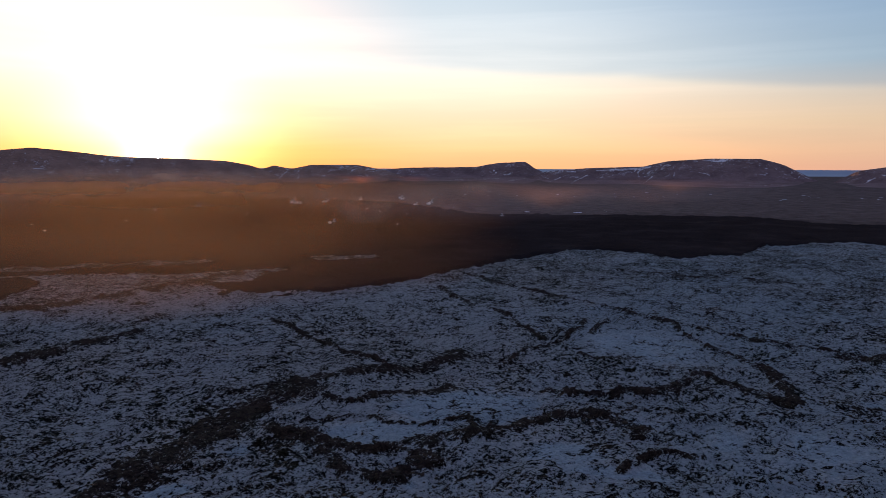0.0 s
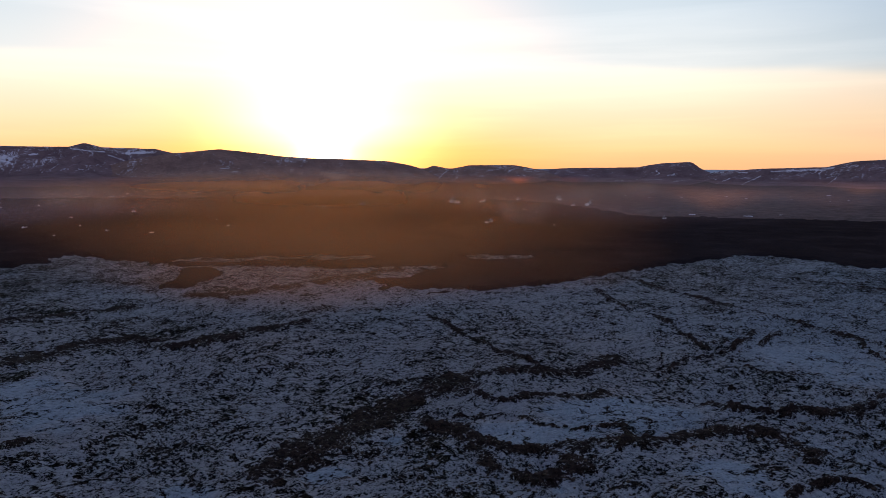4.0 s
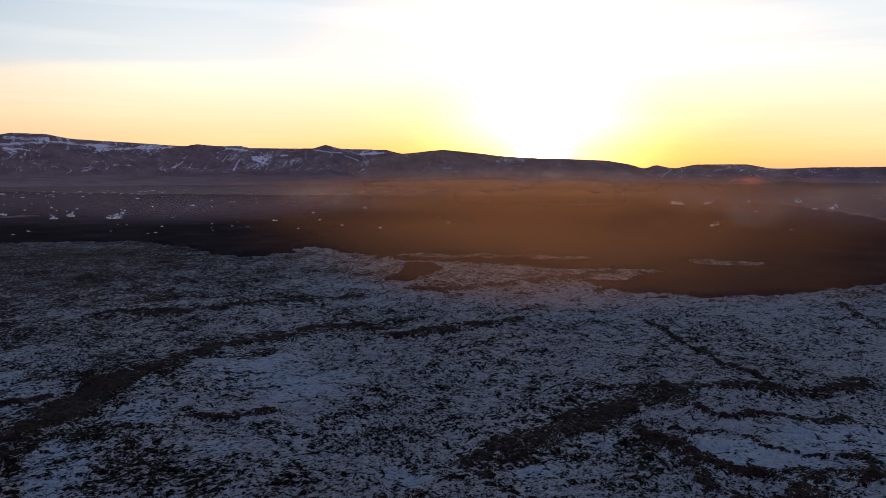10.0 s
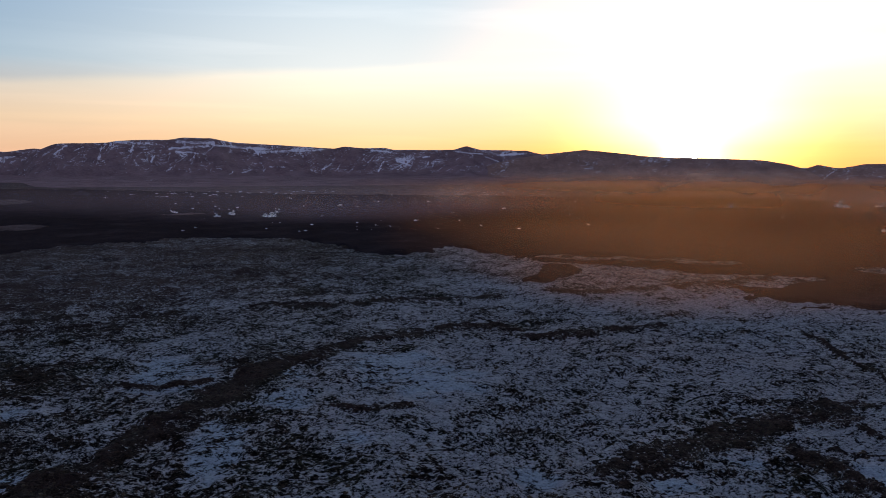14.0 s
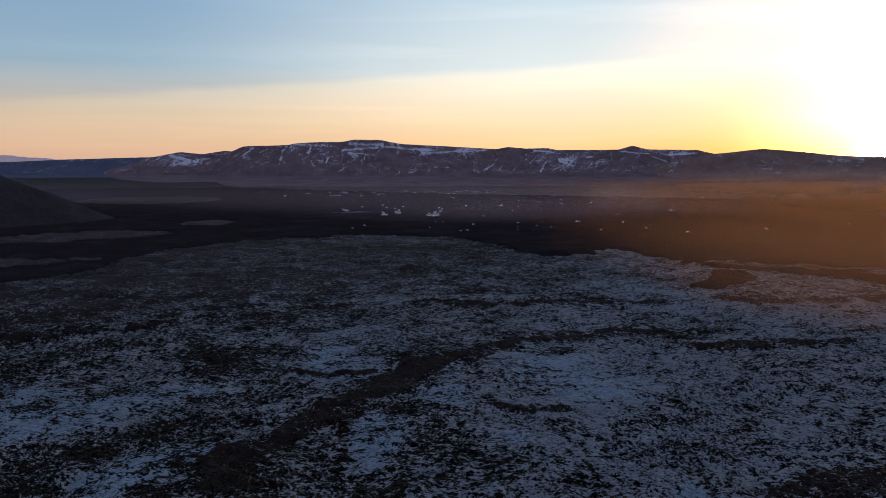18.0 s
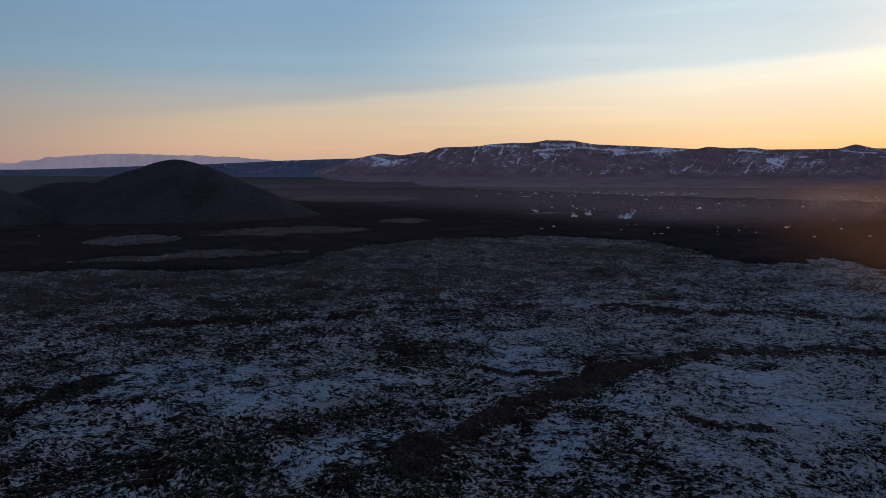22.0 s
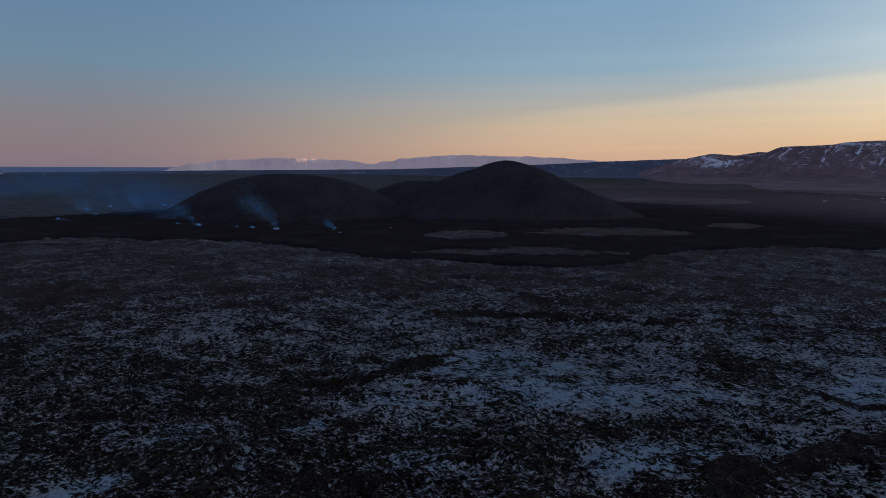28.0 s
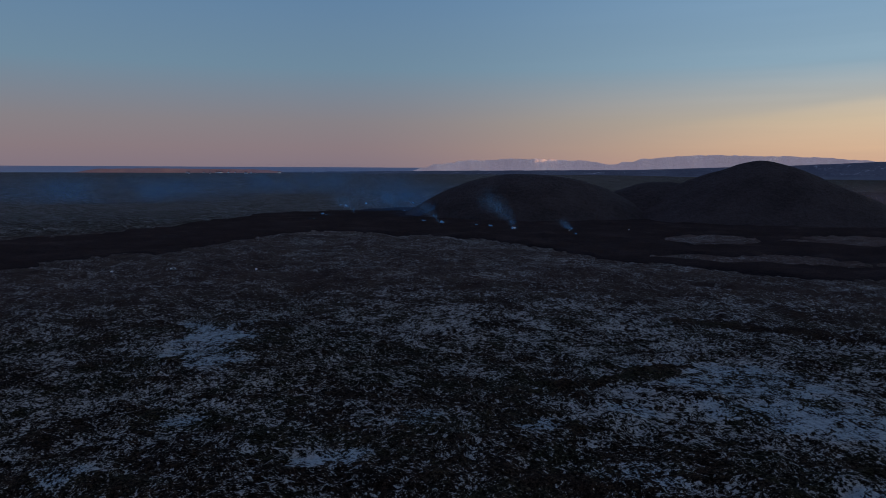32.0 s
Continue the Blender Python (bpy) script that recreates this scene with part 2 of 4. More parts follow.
def crack_field(x, y):
    """1 in the middle of a crack, 0 away from all."""
    wx, wy = x + fbm(x / 17, y / 17, 4, 41, 0.6) * 7, y + fbm(x / 17, y / 17, 4, 43, 0.6) * 7
    field = np.zeros_like(x)
    for width, way in CRACKS:
        p = np.array(way, float)
        lo, hi = p.min(0) - 4 * width - 8, p.max(0) + 4 * width + 8
        near = np.nonzero((x > lo[0]) & (x < hi[0]) & (y > lo[1]) & (y < hi[1]))[0]
        if not len(near):
            continue
        loose = min(1.0, width / 4)
        px, py = x[near] + (wx - x)[near] * loose, y[near] + (wy - y)[near] * loose
        best = np.full(len(near), 1e9)
        for (ax, ay), (bx, by) in zip(p[:-1], p[1:]):
            ex, ey = bx - ax, by - ay
            t = np.clip(((px - ax) * ex + (py - ay) * ey) / (ex * ex + ey * ey), 0, 1)
            best = np.minimum(best, np.hypot(px - ax - t * ex, py - ay - t * ey))
        spread = width * 0.68 * (1 + 0.6 * wave(px / 18, py / 18, 5))
        field[near] = np.maximum(field[near], (1 - step(spread * 0.25, spread * 2.0, best)) * (0.85 + 0.4 * wave(px / 5, py / 5, 15)))
    return field


def plain_height(x, y):
    """The lie of the land without its small lumps."""
    r = np.hypot(x, y)
    return fbm(x / 260, y / 260, 3, 3) * 1.5 * step(60, 300, r) + 40 * step(1500, 4800, r)


def ground_at(x, y):
    return float(plain_height(np.array([float(x)]), np.array([float(y)]))[0])


def polar(az, r):
    return r * math.sin(radians(az)), r * math.cos(radians(az))


# ---- materials ----
def material(name):
    m = bpy.data.materials.new(name)
    m.use_nodes = True
    nt = m.node_tree
    return m, nt, nt.nodes["Principled BSDF"]


def add(nt, kind, **sockets):
    n = nt.nodes.new("ShaderNode" + kind)
    for k, v in sockets.items():
        n.inputs[k.replace("_", " ")].default_value = v
    return n


def noise_node(nt, scale, detail=4.0, rough=0.55, stretch=None):
    geo = nt.nodes.new("ShaderNodeNewGeometry")
    n = add(nt, "TexNoise", Scale=scale, Detail=detail, Roughness=rough)
    if stretch:
        mp = nt.nodes.new("ShaderNodeMapping")
        mp.inputs["Scale"].default_value = stretch
        nt.links.new(geo.outputs["Position"], mp.inputs[0])
        nt.links.new(mp.outputs[0], n.inputs["Vector"])
    else:
        nt.links.new(geo.outputs["Position"], n.inputs["Vector"])
    return n.outputs["Fac"]


def attr(nt, name):
    n = nt.nodes.new("ShaderNodeAttribute")
    n.attribute_name = name
    return n.outputs["Fac"]


def calc(nt, op, a, b=None, clamp=False):
    n = nt.nodes.new("ShaderNodeMath")
    n.operation, n.use_clamp = op, clamp
    for k, v in enumerate((a, b)):
        if v is None:
            continue
        if isinstance(v, (int, float)):
            n.inputs[k].default_value = v
        else:
            nt.links.new(v, n.inputs[k])
    return n.outputs[0]


def ramp(nt, fac, stops):
    n = nt.nodes.new("ShaderNodeValToRGB")
    e = n.color_ramp.elements
    while len(e) < len(stops):
        e.new(0.5)
    for el, (p, c) in zip(e, stops):
        el.position, el.color = p, (*c, 1)
    nt.links.new(fac, n.inputs[0])
    return n.outputs[0]


def mix(nt, fac, a, b):
    n = nt.nodes.new("ShaderNodeMix")
    n.data_type = "RGBA"
    for k, v in ((0, fac), (6, a), (7, b)):
        if isinstance(v, tuple):
            n.inputs[k].default_value = (*v, 1)
        elif isinstance(v, (int, float)):
            n.inputs[k].default_value = v
        else:
            nt.links.new(v, n.inputs[k])
    return n.outputs[2]


def relief(nt, bsdf, height, strength, distance):
    b = add(nt, "Bump", Strength=strength, Distance=distance)
    nt.links.new(height, b.inputs["Height"])
    nt.links.new(b.outputs[0], bsdf.inputs["Normal"])


def ground_material():
    """Moss over old lava with thin snow: drawn out along the old flow, shade painted black in the gaps, snow in the
    hollows.
    """
    m, nt, bsdf = material("moss_and_snow")
    geo = nt.nodes.new("ShaderNodeNewGeometry")

    def vector(op, a, b, c=None):
        n = nt.nodes.new("ShaderNodeVectorMath")
        n.operation = op
        for k, v in enumerate((a, b, c)):
            if isinstance(v, tuple):
                n.inputs[k].default_value = v
            elif v is not None:
                nt.links.new(v, n.inputs[k])
        return n.outputs[0]

    def noise_at(where, scale, detail, rough, out="Fac"):
        n = add(nt, "TexNoise", Scale=scale, Detail=detail, Roughness=rough)
        nt.links.new(where, n.inputs["Vector"])
        return n.outputs[out]

    def about(n, gain):
        return calc(nt, "MULTIPLY", calc(nt, "SUBTRACT", n, 0.5), gain)

    def line(n, sharp):
        """1 along the lines where the noise crosses its middle, 0 beside them."""
        return calc(nt, "SUBTRACT", 1.0, calc(nt, "MULTIPLY", calc(nt, "ABSOLUTE", calc(nt, "SUBTRACT", n, 0.5)), sharp, clamp=True))

    flat = vector("MULTIPLY", geo.outputs["Position"], (1, 1, 1.2))
    swirl = vector("MULTIPLY_ADD", noise_at(flat, 0.009, 2.0, 0.5, "Color"), (34, 34, 0), flat)
    swirl = vector("MULTIPLY_ADD", noise_at(flat, 0.09, 3.0, 0.6, "Color"), (2.6, 2.6, 0), swirl)
    laid = nt.nodes.new("ShaderNodeMapping")
    laid.vector_type = "TEXTURE"
    laid.inputs["Rotation"].default_value = (0, 0, radians(48))
    laid.inputs["Scale"].default_value = (1.15, 1.0, 1.0)
    nt.links.new(swirl, laid.inputs[0])
    flow = laid.outputs[0]
    plate, slab = noise_at(flow, 0.085, 3.0, 0.55), noise_at(flow, 0.5, 4.0, 0.6)
    clod, grain = noise_at(flow, 1.25, 3.0, 0.6), noise_at(flat, 3.0, 2.0, 0.6)
    patch = noise_at(flat, 0.03, 4.0, 0.6)
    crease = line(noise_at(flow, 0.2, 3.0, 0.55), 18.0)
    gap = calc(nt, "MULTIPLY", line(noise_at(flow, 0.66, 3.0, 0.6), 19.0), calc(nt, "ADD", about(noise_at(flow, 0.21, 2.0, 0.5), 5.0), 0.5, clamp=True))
    rift = line(noise_at(swirl, 0.04, 4.0, 0.6), 46.0)

    # moss: brown, olive in places, with the shade between its cushions painted black
    moss = ramp(nt, patch, [(0.32, (0.04, 0.026, 0.018)), (0.47, (0.07, 0.046, 0.029)), (0.58, (0.052, 0.05, 0.026)), (0.72, (0.1, 0.07, 0.046))])
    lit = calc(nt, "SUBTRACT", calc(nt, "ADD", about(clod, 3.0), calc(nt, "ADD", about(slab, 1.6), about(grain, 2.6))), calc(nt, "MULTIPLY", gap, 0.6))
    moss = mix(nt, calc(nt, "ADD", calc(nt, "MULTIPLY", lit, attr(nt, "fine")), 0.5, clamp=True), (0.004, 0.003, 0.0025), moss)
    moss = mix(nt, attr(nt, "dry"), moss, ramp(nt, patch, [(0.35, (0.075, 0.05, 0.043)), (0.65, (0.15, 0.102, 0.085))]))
    # a thin dusting is greyed by the moss below, deep drifts are clean and blueish
    shade = mix(nt, 0.5, clod, slab)
    thin = ramp(nt, shade, [(0.36, (0.27, 0.253, 0.222)), (0.64, (0.6, 0.57, 0.505))])
    deep = ramp(nt, shade, [(0.36, (0.22, 0.272, 0.278)), (0.64, (0.41, 0.498, 0.518))])
    snow = mix(nt, attr(nt, "clean_or_blued"), thin, deep)

    calm = calc(nt, "SUBTRACT", 1.0, calc(nt, "MULTIPLY", attr(nt, "drift"), 0.25))
    lie = calc(nt, "ADD", about(plate, 1.3), about(slab, 2.5))
    lie = calc(nt, "ADD", lie, calc(nt, "MULTIPLY", calc(nt, "ADD", about(clod, 2.9), about(grain, 1.8)), calc(nt, "ADD", calc(nt, "MULTIPLY", attr(nt, "fine"), 0.6), 0.4)))
    lie = calc(nt, "SUBTRACT", lie, calc(nt, "ADD", calc(nt, "MULTIPLY", crease, 0.25), calc(nt, "MULTIPLY", gap, 0.75)))
    lie = calc(nt, "ADD", calc(nt, "MULTIPLY", lie, calm), attr(nt, "snow"))
    lie = calc(nt, "SUBTRACT", lie, calc(nt, "MULTIPLY", attr(nt, "lump"), 0.34))
    lie = calc(nt, "SUBTRACT", lie, calc(nt, "MULTIPLY", rift, 0.7))
    # snow slides off steep sides
    tilt = nt.nodes.new("ShaderNodeSeparateXYZ")
    nt.links.new(geo.outputs["Normal"], tilt.inputs[0])
    lie = calc(nt, "SUBTRACT", lie, calc(nt, "MULTIPLY", calc(nt, "SUBTRACT", 1.0, tilt.outputs["Z"]), 1.7))
    cover = calc(nt, "MULTIPLY", calc(nt, "SUBTRACT", lie, 0.02), calc(nt, "MULTIPLY", attr(nt, "fine"), 2.7))
    cover = calc(nt, "ADD", cover, calc(nt, "MULTIPLY", calc(nt, "SUBTRACT", 1.0, attr(nt, "fine")), 0.2), clamp=True)
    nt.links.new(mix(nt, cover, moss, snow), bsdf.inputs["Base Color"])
    bsdf.inputs["Roughness"].default_value = 0.8
    bsdf.inputs["Specular IOR Level"].default_value = 0.02
    high = calc(nt, "ADD", calc(nt, "MULTIPLY", slab, 2.2), calc(nt, "ADD", calc(nt, "MULTIPLY", clod, 0.8), calc(nt, "MULTIPLY", grain, 0.3)))
    high = calc(nt, "SUBTRACT", high, calc(nt, "ADD", calc(nt, "ADD", calc(nt, "MULTIPLY", crease, 0.15), calc(nt, "MULTIPLY", gap, 0.22)), calc(nt, "MULTIPLY", rift, 0.3)))
    relief(nt, bsdf, calc(nt, "MULTIPLY", high, attr(nt, "rough")), 1.0, 2.8)
    return m


def lava_material():
    m, nt, bsdf = material("young_lava")
    coarse, fine = noise_node(nt, 0.02, 5), noise_node(nt, 0.3, 5, 0.65)
    col = ramp(nt, coarse, [(0.35, (0.016, 0.0135, 0.0145)), (0.55, (0.027, 0.0225, 0.0235)), (0.7, (0.05, 0.041, 0.039))])
    nt.links.new(mix(nt, fine, col, (0.011, 0.0095, 0.0105)), bsdf.inputs["Base Color"])
    bsdf.inputs["Roughness"].default_value = 0.55
    bsdf.inputs["Specular IOR Level"].default_value = 0.0
    # warm sheen tint is added for the sun's glare over the lava
    bsdf.inputs["Sheen Weight"].default_value = 0.03
    bsdf.inputs["Sheen Roughness"].default_value = 0.4
    bsdf.inputs["Sheen Tint"].default_value = (1.0, 0.6, 0.42, 1)
    relief(nt, bsdf, fine, 0.8, 2.0)
    return m


def mountain_material(name, dark, light, snow_color, grain=0.012, veins=1.0, glow=0.0):
    """Rock with snow in thin gullies and in banks under the crest; the mesh says how far along and how high each point lies."""
    m, nt, bsdf = material(name)
    coarse, fine = noise_node(nt, grain, 6, 0.6), noise_node(nt, grain * 8, 5, 0.65)
    rock = ramp(nt, mix(nt, 0.4, coarse, fine), [(0.38, dark), (0.62, light)])

    def drawn(sx, sy, slant, detail, rough):
        along = calc(nt, "ADD", calc(nt, "MULTIPLY", attr(nt, "along"), sx), calc(nt, "MULTIPLY", attr(nt, "rise"), slant))
        along = calc(nt, "ADD", along, calc(nt, "MULTIPLY", calc(nt, "SUBTRACT", coarse, 0.5), 2.2 * sx))
        v = nt.nodes.new("ShaderNodeCombineXYZ")
        nt.links.new(along, v.inputs[0])
        nt.links.new(calc(nt, "MULTIPLY", attr(nt, "rise"), sy), v.inputs[1])
        n = add(nt, "TexNoise", Scale=1.0, Detail=detail, Roughness=rough)
        nt.links.new(v.outputs[0], n.inputs["Vector"])
        return n.outputs["Fac"]

    def thread(n, sharp):
        return calc(nt, "SUBTRACT", 1.0, calc(nt, "MULTIPLY", calc(nt, "ABSOLUTE", calc(nt, "SUBTRACT", n, 0.5)), sharp, clamp=True))

    # snow in thin gullies that slant down the slope, in ledges, and in small flecks
    where = calc(nt, "MULTIPLY", calc(nt, "SUBTRACT", drawn(0.7, 2.6, -0.6, 3.0, 0.6), 0.41), 6.0, clamp=True)
    gully = calc(nt, "MULTIPLY", thread(drawn(2.6, 0.9, -3.6, 2.0, 0.5), 15.0), where)
    ledge = calc(nt, "MULTIPLY", thread(drawn(0.8, 5.0, 0.4, 3.0, 0.55), 17.0), calc(nt, "SUBTRACT", 1.0, where))
    fleck = calc(nt, "SUBTRACT", drawn(9.0, 26.0, -9.0, 2.0, 0.5), 0.5)
    lie = calc(nt, "ADD", attr(nt, "snow"), calc(nt, "MULTIPLY", calc(nt, "ADD", gully, calc(nt, "MULTIPLY", ledge, 0.6)), calc(nt, "MULTIPLY", calc(nt, "MULTIPLY", attr(nt, "rise"), 5.0, clamp=True), 0.72 * veins)))
    lie = calc(nt, "ADD", lie, calc(nt, "MULTIPLY", fleck, 1.6))
    cover = calc(nt, "MULTIPLY", calc(nt, "SUBTRACT", lie, 0.58), 2.6, clamp=True)
    nt.links.new(mix(nt, cover, rock, snow_color), bsdf.inputs["Base Color"])
    bsdf.inputs["Roughness"].default_value = 0.9
    bsdf.inputs["Specular IOR Level"].default_value = 0.04
    relief(nt, bsdf, fine, 0.8, 8.0)
    # air light on the far backdrop, put in as a faint glow
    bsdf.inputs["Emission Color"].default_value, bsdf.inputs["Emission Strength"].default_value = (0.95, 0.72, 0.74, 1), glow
    return m


def sea_material():
    m, nt, bsdf = material("sea_water")
    # the low sky's mauve reflection is put into the base colour
    bsdf.inputs["Base Color"].default_value = (0.2, 0.17, 0.2, 1)
    bsdf.inputs["Roughness"].default_value = 0.35
    relief(nt, bsdf, noise_node(nt, 0.05, 3), 0.4, 1.0)
    return m


def veil_material(name, colour, size=0.009, clear=0.22, gain=2.2, back=0.35):
    """A thin veil, volcanic haze or added glare: mostly clear, thickest at its heart."""
    m, nt, bsdf = material(name)
    out = nt.nodes["Material Output"]
    nt.nodes.remove(bsdf)
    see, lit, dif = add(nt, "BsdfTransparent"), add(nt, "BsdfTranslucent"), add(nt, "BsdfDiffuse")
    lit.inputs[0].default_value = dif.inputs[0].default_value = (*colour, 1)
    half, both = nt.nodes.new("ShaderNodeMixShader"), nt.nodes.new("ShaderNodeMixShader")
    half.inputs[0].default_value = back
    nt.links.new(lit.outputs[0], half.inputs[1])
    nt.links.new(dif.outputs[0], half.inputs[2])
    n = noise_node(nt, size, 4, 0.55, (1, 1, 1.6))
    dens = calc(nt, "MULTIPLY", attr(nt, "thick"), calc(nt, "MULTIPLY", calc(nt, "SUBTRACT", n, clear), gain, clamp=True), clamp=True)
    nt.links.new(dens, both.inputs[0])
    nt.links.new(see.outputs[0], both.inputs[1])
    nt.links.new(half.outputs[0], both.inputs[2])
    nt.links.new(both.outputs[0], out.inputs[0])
    return m


def rubble_material(name, dark, light):
    m, nt, bsdf = material(name)
    geo = nt.nodes.new("ShaderNodeNewGeometry")
    fine = noise_node(nt, 2.5, 4, 0.6)
    col = ramp(nt, mix(nt, 0.5, geo.outputs["Random Per Island"], fine), [(0.2, dark), (0.8, light)])
    nt.links.new(col, bsdf.inputs["Base Color"])
    bsdf.inputs["Roughness"].default_value = 0.9
    bsdf.inputs["Specular IOR Level"].default_value = 0.1
    relief(nt, bsdf, fine, 0.6, 0.2)
    return m


MOSS, LAVA, SEA = ground_material(), lava_material(), sea_material()
RANGE = mountain_material("mountain_rock", (0.14, 0.09, 0.082), (0.25, 0.165, 0.15), (0.68, 0.65, 0.63))
# lighter, warmer copy of mountain_rock, the sun's glare put into its colour
GLARE_RANGE = mountain_material("glare_warmed_rock", (0.2, 0.12, 0.088), (0.33, 0.205, 0.15), (0.68, 0.65, 0.63))
# blue of the far air is put into the ridge's rock colour
RIDGE = mountain_material("air_blued_ridge", (0.08, 0.088, 0.11), (0.115, 0.125, 0.15), (0.5, 0.52, 0.56), 0.006)
# pale pinks hold snow, and distance haze and last sun painted in
FAR_RANGE = mountain_material("far_hazed_mountain", (0.72, 0.55, 0.5), (0.8, 0.63, 0.57), (0.92, 0.77, 0.7), 0.006, veins=0.4, glow=0.085)
# red of the last sun is put into the headland's colour
HEADLAND = mountain_material("painted_sunlit_slope", (0.42, 0.2, 0.15), (0.5, 0.26, 0.2), (0.6, 0.4, 0.36), 0.006)
HILL = mountain_material("hill_cinder", (0.03, 0.025, 0.024), (0.053, 0.044, 0.042), (0.6, 0.62, 0.66), 0.02, veins=0.0)
STEAM = veil_material("white_steam", (0.95, 0.94, 0.94), 0.32, 0.38, 7.0, back=0.12)
FUME, BLUE_FUME = veil_material("brown_haze_and_glare", (1.0, 0.66, 0.5), back=0.1), veil_material("blue_gas", (0.34, 0.66, 0.92), 0.16, 0.4, 5.0)
GLARE_VEIL = veil_material("sun_glare_veil", (1.0, 0.37, 0.12), 0.007, 0.15, 2.6, back=0.08)
AIR_VEIL = veil_material("violet_air_veil", (0.6, 0.44, 0.47), 0.004, 0.1, 2.2, back=0.15)
BLUE_SMOKE = veil_material("blue_smoke", (0.24, 0.5, 0.72), 0.07, 0.3, 3.4)
SOFT_BLUE = veil_material("thin_blue_gas_and_air", (0.1, 0.37, 0.68), 0.012, 0.2, 2.0)
SNOW = rubble_material("old_snow", (0.6, 0.62, 0.66), (0.8, 0.82, 0.85))
ROCK, TUFT = rubble_material("lava_rubble", (0.012, 0.009, 0.008), (0.06, 0.042, 0.028)), rubble_material("moss_clump", (0.02, 0.016, 0.011), (0.085, 0.062, 0.036))


# ---- meshes ----
def sheet(name, x, y, z, mat, keep=None, **values):
    """A mesh over a grid of rows and columns, with values at its points."""
    rows, cols = x.shape
    me = bpy.data.meshes.new(name)
    co = np.stack([x, y, z], -1).reshape(-1, 3)
    i = np.arange(rows * cols).reshape(rows, cols)
    faces = np.stack([i[:-1, :-1], i[:-1, 1:], i[1:, 1:], i[1:, :-1]], -1).reshape(-1, 4)
    if keep is not None:
        faces = faces[keep.reshape(-1)[faces].any(1)]
        used = np.zeros(len(co), bool)
        used[faces] = True
        index = np.cumsum(used) - 1
        faces, co = index[faces], co[used]
        values = {k: v.reshape(-1)[used] for k, v in values.items()}
    me.vertices.add(len(co))
    me.vertices.foreach_set("co", co.astype(np.float32).ravel())
    me.loops.add(faces.size)
    me.loops.foreach_set("vertex_index", faces[:, ::-1].astype(np.int32).ravel())
    me.polygons.add(len(faces))
    me.polygons.foreach_set("loop_start", np.arange(0, faces.size, 4, dtype=np.int32))
    me.polygons.foreach_set("use_smooth", np.ones(len(faces), bool))
    for k, v in values.items():
        me.attributes.new(k, "FLOAT", "POINT").data.foreach_set("value", v.reshape(-1).astype(np.float32))
    me.materials.append(mat)
    me.update(calc_edges=True)
    me.validate()
    return me


def spacing():
    """Distances of the ground's rows, finest where the land is seen."""
    low = [0, 12, 30, 50, 70, 90, 110, 128, 142, 153]
    near = EYE / np.tan(np.radians(np.arange(26.5, 4.0, -0.065)))
    mid = EYE / np.tan(np.radians(np.arange(4.0, 1.55, -0.05)))
    far = np.linspace(mid[-1] + 70, 4800, 22)
    return np.concatenate([low, near, mid, far])


def headings(fine=0.1):
    return np.concatenate([np.arange(-148, 36, fine), np.arange(36, 212.1, 2.0)])


def along_flow(x, y, stretch=1.15):
    """Coordinates across and along the old flow, so that what is built in them is drawn out along it."""
    wx, wy = x + 12 * fbm(x / 95, y / 95, 2, 201), y + 12 * fbm(x / 95, y / 95, 2, 203)
    c, s = math.cos(radians(48)), math.sin(radians(48))
    return (wx * c + wy * s) / stretch, wy * c - wx * s


def hummocks(x, y, r, crackv):
    """The small lumps of moss and old lava: their shape, their height in metres, and the broad plates under them."""
    u, v = along_flow(x, y)
    lump = 0.55 * fbm(u / 2.2, v / 2.2, 3, 21) + 0.45 * ridged(u / 6.0, v / 6.0, 2, 25)
    broad = fbm(u / 9, v / 9, 3, 29)
    plates = ridged(x / 46, y / 46, 2, 51)
    close, mid = 1 - step(420, 900, r), 1 - step(1400, 2600, r)
    height = (lump * (1.25 + 0.5 * crackv) * close + broad * (1.4 + 0.5 * step(250, 600, r)) + crackv * 1.1 + 1.2 * plates) * mid
    return lump * close, height, plates


def drift_field(x, y):
    """1 where thicker snow lies in a drift, 0 elsewhere."""
    r, az = np.hypot(x, y), np.degrees(np.arctan2(x, y))
    drift = np.zeros_like(x)
    for a, d, w, h in DRIFTS:
        drift = np.maximum(drift, 1 - step(0.4, 1.35, np.hypot((az - a) / w, (r - d) / h) + 0.6 * fbm(x / 9, y / 9, 3, 171)))
    return drift


